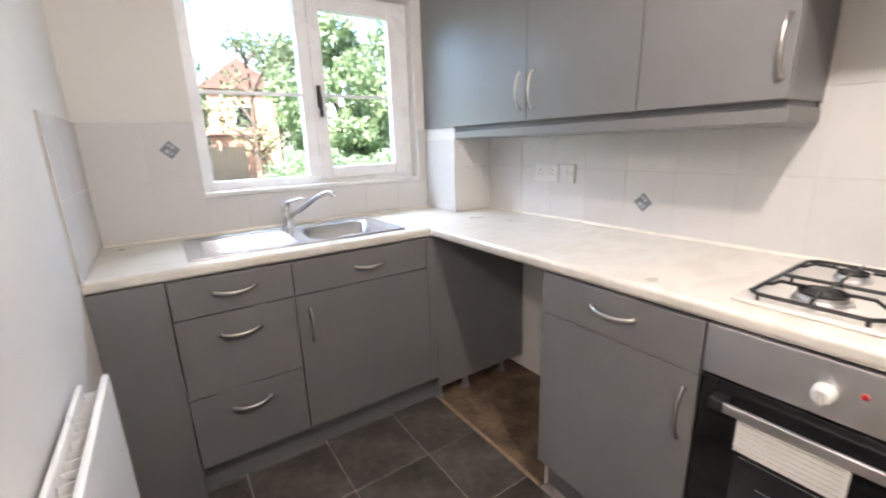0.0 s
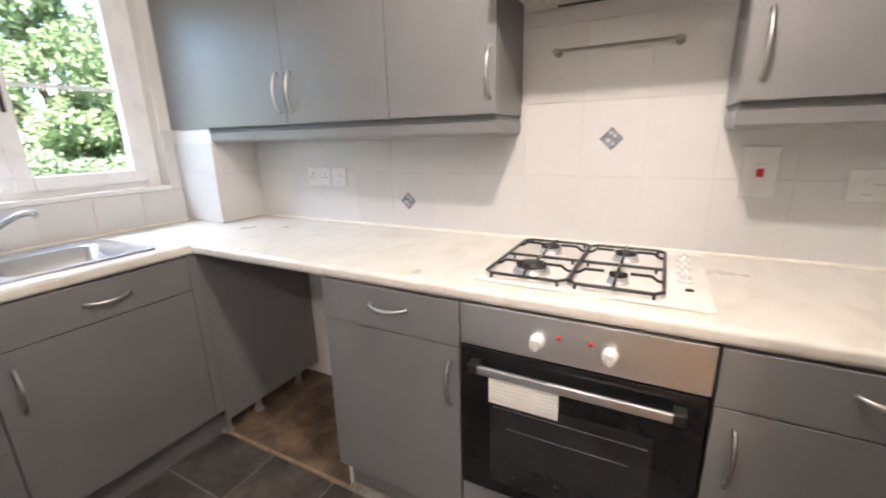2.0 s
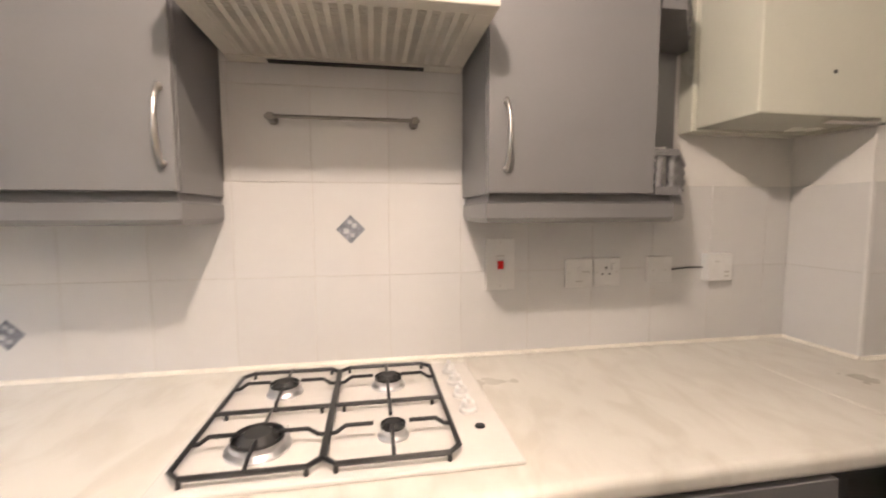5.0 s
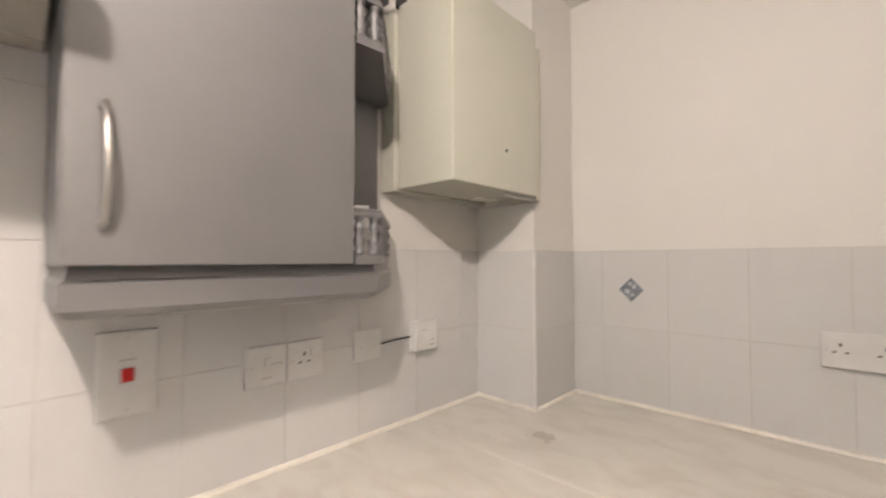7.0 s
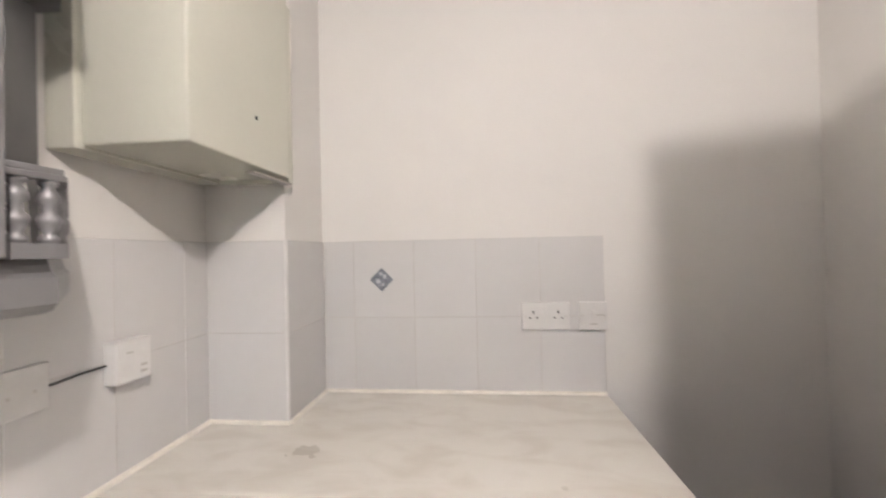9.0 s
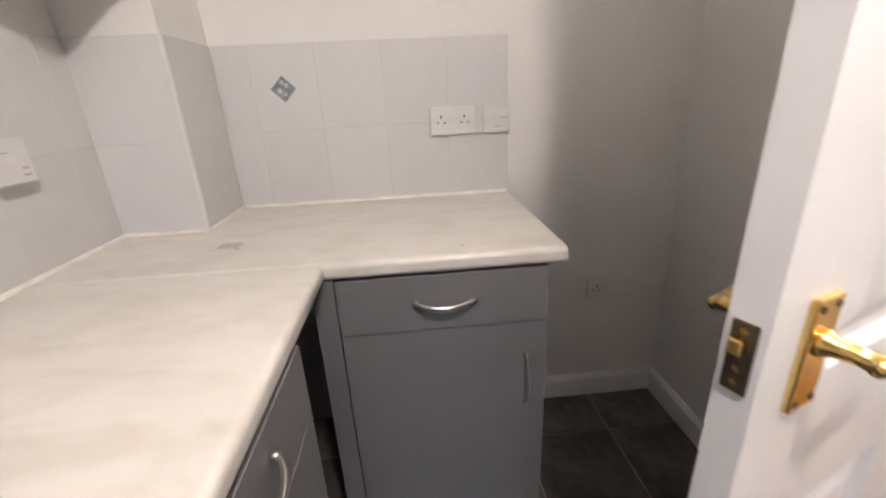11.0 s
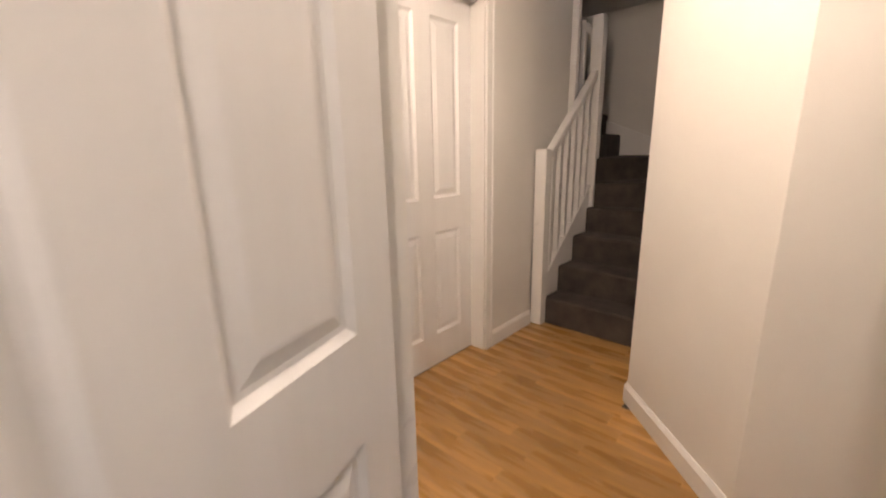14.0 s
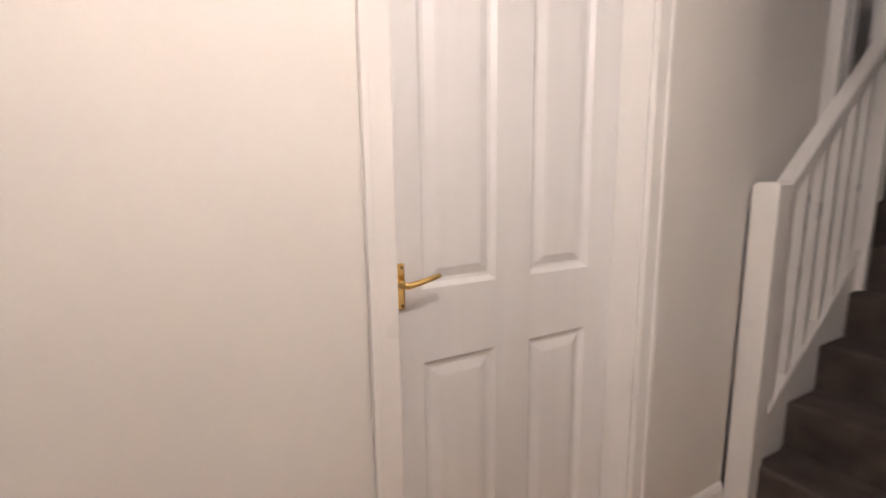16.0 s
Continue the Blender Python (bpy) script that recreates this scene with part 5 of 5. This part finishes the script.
house = thing("brick_house", (*bearing(9.6, 23.0), -0.15), "orange brick house end beyond the trees", "house")
part("wall", box_bm(-1.6, 0, 0, 1.5, 5.0, 4.3), M_BRICK, house)
bm = bmesh.new()
rows = [[bm.verts.new((x, y, z)) for x, z in ((-1.9, 4.2), (-0.05, 5.6), (1.8, 4.2))] for y in (-0.25, 5.2)]
for i in range(3):
    bm.faces.new((rows[0][i], rows[0][(i + 1) % 3], rows[1][(i + 1) % 3], rows[1][i]))
bm.faces.new(rows[0]), bm.faces.new(rows[1][::-1])
part("roof", bm, M_ROOF, house)
w = part("window", box_bm(-0.5, -0.06, 2.4, 0.5, -0.002, 3.5, bevel=0.02), M_UPVC, house, "white framed window")
part("pane", box_bm(-0.42, -0.07, 2.48, 0.42, -0.061, 3.42), M_INNER, w)
low = thing("brick_garage", (*bearing(8.2, 21.0), -0.15), "low orange brick building by the path", "building")
part("wall", box_bm(-0.9, 0, 0, 1.1, 2.5, 2.0), M_BRICK, low)
part("roof", box_bm(-1.0, -0.1, 2.0, 1.2, 2.6, 2.12, bevel=0.02), M_ROOF, low)
fence = thing("garden_fence", (*bearing(2.0, 20.0), -0.15), "pale weathered board fence", "fence")
FB = meshed("board", box_bm(-0.068, -0.012, 0, 0.068, 0.012, 1.55, bevel=0.004), M_FENCE)
for k in range(50):
    o = new("board", FB)
    o.parent, o.location = fence, (-4.6 + 0.145 * k, 0, 0.02 + 0.01 * (k % 3))
wb = thing("wheelie_bin", (*bearing(3.6, 17.0), -0.135), "dark wheelie bin by the path", "bin")
bm = bmesh.new()
stack(bm, [rounded(-0.22, -0.24, 0.22, 0.24, 0.04, 0.0), rounded(-0.28, -0.32, 0.28, 0.32, 0.05, 0.95)])
part("body", bm, M_CAPBLK, wb)
part("lid", box_bm(-0.30, -0.34, 0.955, 0.30, 0.36, 1.03, bevel=0.02), M_MOTIF_L, wb, "pale grey lid")

# ---------------------------------------------------------------- tiles on the walls
TILE_CACHE = {}


def tile_mesh(w, h, t, material, name):
    key = (round(w, 3), round(h, 3), name)
    if key not in TILE_CACHE:
        bm = bmesh.new()
        c = 0.0009
        back = [bm.verts.new(p) for p in ((0, 0, 0), (w, 0, 0), (w, 0, h), (0, 0, h))]
        edge = [bm.verts.new((p[0], -t + 0.0012, p[1])) for p in ((0, 0), (w, 0), (w, h), (0, h))]
        face = [bm.verts.new((p[0], -t, p[1])) for p in ((c, c), (w - c, c), (w - c, h - c), (c, h - c))]
        for l0, l1 in ((back, edge), (edge, face)):
            for i in range(4):
                bm.faces.new((l0[i], l0[(i + 1) % 4], l1[(i + 1) % 4], l1[i]))
        bm.faces.new(face)
        TILE_CACHE[key] = meshed(name, bm, material)
    return TILE_CACHE[key]


def splashback(name, m, w, rows, first, label, pitch=0.2, skip=None):
    """Tiles over a stretch of wall; local x across, the face to -y; first: place of the first joint; rows: heights of the joints."""
    bm = box_bm(0, -0.0064, rows[0], w, -0.0002, rows[-1])
    bm.transform(m)
    ob = struct(name, bm, M_GROUT, label, "tiles")
    xs = [0.0]
    x = first
    while x < w - 0.01:
        if x > 0.01:
            xs.append(x)
        x += pitch
    xs.append(w)
    for za, zb in zip(rows, rows[1:]):
        for xa, xb in zip(xs, xs[1:]):
            g = 0.0008
            tl = new("tile", tile_mesh(xb - xa - 2 * g, zb - za - 2 * g, 0.0075, M_TILE, "tile"))
            tl.parent = ob
            tl.matrix_basis = m @ Matrix.Translation((xa + g, 0, za + g))
    return ob


ROWS2 = (0.912, 1.153, 1.402)
bs_e = splashback("splashback_east", pose(EAST, 2.07, 0, 0, 0, -90), 2.07 + 1.085, ROWS2, 0.06, "cream wall tiles behind the hob")
splashback("splashback_hood", pose(EAST, 0.622, 0, 0, 0, -90), 0.617, (1.4025, 1.648, 1.7), 0.012, "cream wall tiles under the cooker hood")
splashback("splashback_boxing_1", pose(EAST, -1.085, 0, 0, 0, 180), EAST - 1.523, ROWS2, 0.3, "cream tiles on the corner boxing")
splashback("splashback_boxing_2", pose(1.523, -1.077, 0, 0, 0, -90), 0.262, ROWS2, 0.3, "cream tiles on the corner boxing")
bs_s = splashback("splashback_south", pose(1.515, SOUTH, 0, 0, 0, 180), 1.515 - 0.619, ROWS2, 0.10, "cream wall tiles on the end wall")
splashback("splashback_boxing_3", pose(1.50, 2.07, 0), EAST - 1.508, (0.912, 1.153, 1.30), 0.3, "cream tiles on the corner boxing")
splashback("splashback_boxing_4", pose(1.50, NORTH, 0, 0, 0, -90), NORTH - 2.063, (0.912, 1.153, 1.30), 0.3, "cream tiles on the corner boxing")
bs_n = splashback("splashback_north_1", pose(WEST_N + 0.008, NORTH, 0), WIN[0] - WEST_N - 0.008, ROWS2, 0.205, "cream wall tiles beside the window")
splashback("splashback_north_2", pose(WIN[0], NORTH, 0), 1.492 - WIN[0], (0.912, 1.076), 0.17, "cream wall tiles under the window")
splashback("splashback_north_3", pose(WIN[1], NORTH, 0), 1.492 - WIN[1], (1.078, 1.362), 0.3, "cream wall tiles right of the window")
splashback("splashback_west", pose(WEST_N, 1.765, 0, 0, 0, 90), NORTH - 1.765 - 0.0, ROWS2, 0.20, "cream wall tiles at the worktop's side")
bm = bmesh.new()
bx(bm, 1.5145, -1.0845, 0.912, 1.5235, -1.0755, 1.404, bevel=0.002)
struct("trim_tile_corner", bm, M_PLASTIC, "white plastic tile corner trim", "trim")


def motif(parent, m):
    """A small grey diamond set in a tile."""
    bm = box_bm(-0.0275, -0.0012, -0.0275, 0.0275, 0.0, 0.0275, bevel=0.0005)
    bm.transform(Matrix.Rotation(radians(45), 4, "Y"))
    ob = new("motif_tile", meshed("motif_tile", bm, M_MOTIF))
    ob.parent, ob.matrix_basis = parent, m
    for dx, dz, s in ((0.010, 0.010, 0.006), (-0.012, -0.004, 0.007), (0.004, -0.016, 0.005), (-0.002, 0.020, 0.005)):
        bm = box_bm(dx - s, -0.0018, dz - s, dx + s, -0.0013, dz + s)
        d = new("motif_mark", meshed("motif_mark", bm, M_MOTIF_L))
        d.parent = ob


motif(bs_e, pose(EAST - 0.0076, 1.128, 1.030, 0, 0, -90))
motif(bs_e, pose(EAST - 0.0076, 0.313, 1.278, 0, 0, -90))
motif(bs_s, pose(1.322, SOUTH + 0.0076, 1.275, 0, 0, 180))
motif(bs_n, pose(0.218, NORTH - 0.0076, 1.290))


def bead(name, a, b):
    bm = bmesh.new()
    sweep(bm, [Vector(a), (Vector(a) + Vector(b)) / 2, Vector(b)], 0.008, 0.007, n=8)
    return struct(name, bm, M_SEAL, "cream sealant strip along the worktop", "trim")


zc = TOP + 0.003
bead("trim_seal_1", (EAST - 0.012, 2.062, zc), (EAST - 0.012, -1.078, zc))
bead("trim_seal_2", (EAST - 0.02, -1.074, zc), (1.513, -1.074, zc))
bead("trim_seal_3", (1.512, -1.078, zc), (1.512, SOUTH + 0.012, zc))
bead("trim_seal_4", (1.512, SOUTH + 0.012, zc), (0.62, SOUTH + 0.012, zc))
bead("trim_seal_5", (WEST_N + 0.01, NORTH - 0.012, zc), (1.49, NORTH - 0.012, zc))

# ---------------------------------------------------------------- floors, piece by piece
struct("floor_appliance_space", box_bm(E_RUN + 0.02, 1.112, -0.0055, EAST, N_RUN + 0.3, 0.001), M_OLDFLOOR, "stained old vinyl in the appliance space", "floor")
solid("floor_edge_strip", box_bm(E_RUN + 0.006, 1.112, -0.0055, E_RUN + 0.020, N_RUN + 0.04, 0.003), M_FENCE, "bare wooden strip along the tile edge", "strip")


def floor_tile_mesh(w, d):
    key = ("f", round(w, 3), round(d, 3))
    if key not in TILE_CACHE:
        bm = bmesh.new()
        c = 0.002
        lo = [bm.verts.new(p) for p in ((0, 0, -0.006), (w, 0, -0.006), (w, d, -0.006), (0, d, -0.006))]
        mid = [bm.verts.new((v.co.x, v.co.y, -0.0015)) for v in lo]
        hi = [bm.verts.new(p) for p in ((c, c, 0), (w - c, c, 0), (w - c, d - c, 0), (c, d - c, 0))]
        for l0, l1 in ((lo, mid), (mid, hi)):
            for i in range(4):
                bm.faces.new((l0[i], l0[(i + 1) % 4], l1[(i + 1) % 4], l1[i]))
        bm.faces.new(hi)
        TILE_CACHE[key] = meshed("tile", bm, M_SLATE)
    return TILE_CACHE[key]


P = 0.33
for i in range(-4, 4):
    for j in range(-10, 4):
        xa, ya = 0.922 + P * i, 1.505 + P * j
        xb, yb = xa + P, ya + P
        xa, xb, ya, yb = max(xa, -0.040), min(xb, EAST), max(ya, SOUTH), min(yb, NORTH)
        if xb - xa < 0.02 or yb - ya < 0.02:
            continue
        pieces = [(xa, xb)]
        if yb > 1.112 and ya < N_RUN:
            pieces = [(xa, min(xb, E_RUN + 0.006))]
        for a, b2 in pieces:
            if b2 - a < 0.02:
                continue
            g = 0.003
            o = new("tile", floor_tile_mesh(b2 - a - 2 * g, yb - ya - 2 * g))
            o.parent, o.location = floor_kitchen, (a + g, ya + g, 0)

rng = random.Random(5)
STRIP = 0.088
LENGTHS = (0.36, 0.45, 0.54, 0.63)
x = -0.072
while x > -2.24:
    xa = x - STRIP
    y_end = 2.5
    if x <= -1.05:
        y_end = min(0.06, 0.03 - (-1.045 - x) * 0.98 + 0.02) if xa > -1.552 else -0.50
    y = -1.47 - rng.uniform(0, 0.3)
    while y < y_end - 0.01:
        L = rng.choice(LENGTHS)
        a, b2 = max(y, -1.465 if -1.60 < xa < -0.75 else -1.372), min(y + L, y_end)
        if b2 - a > 0.01:
            key = ("p", round(b2 - a, 3))
            if key not in TILE_CACHE:
                TILE_CACHE[key] = meshed("plank", box_bm(0, 0, -0.0059, STRIP - 0.0007, b2 - a - 0.0007, 0.0), M_OAK)
            o = new("plank", TILE_CACHE[key])
            o.parent, o.location = floor_hall, (xa, a, 0)
        y += L
    x = xa
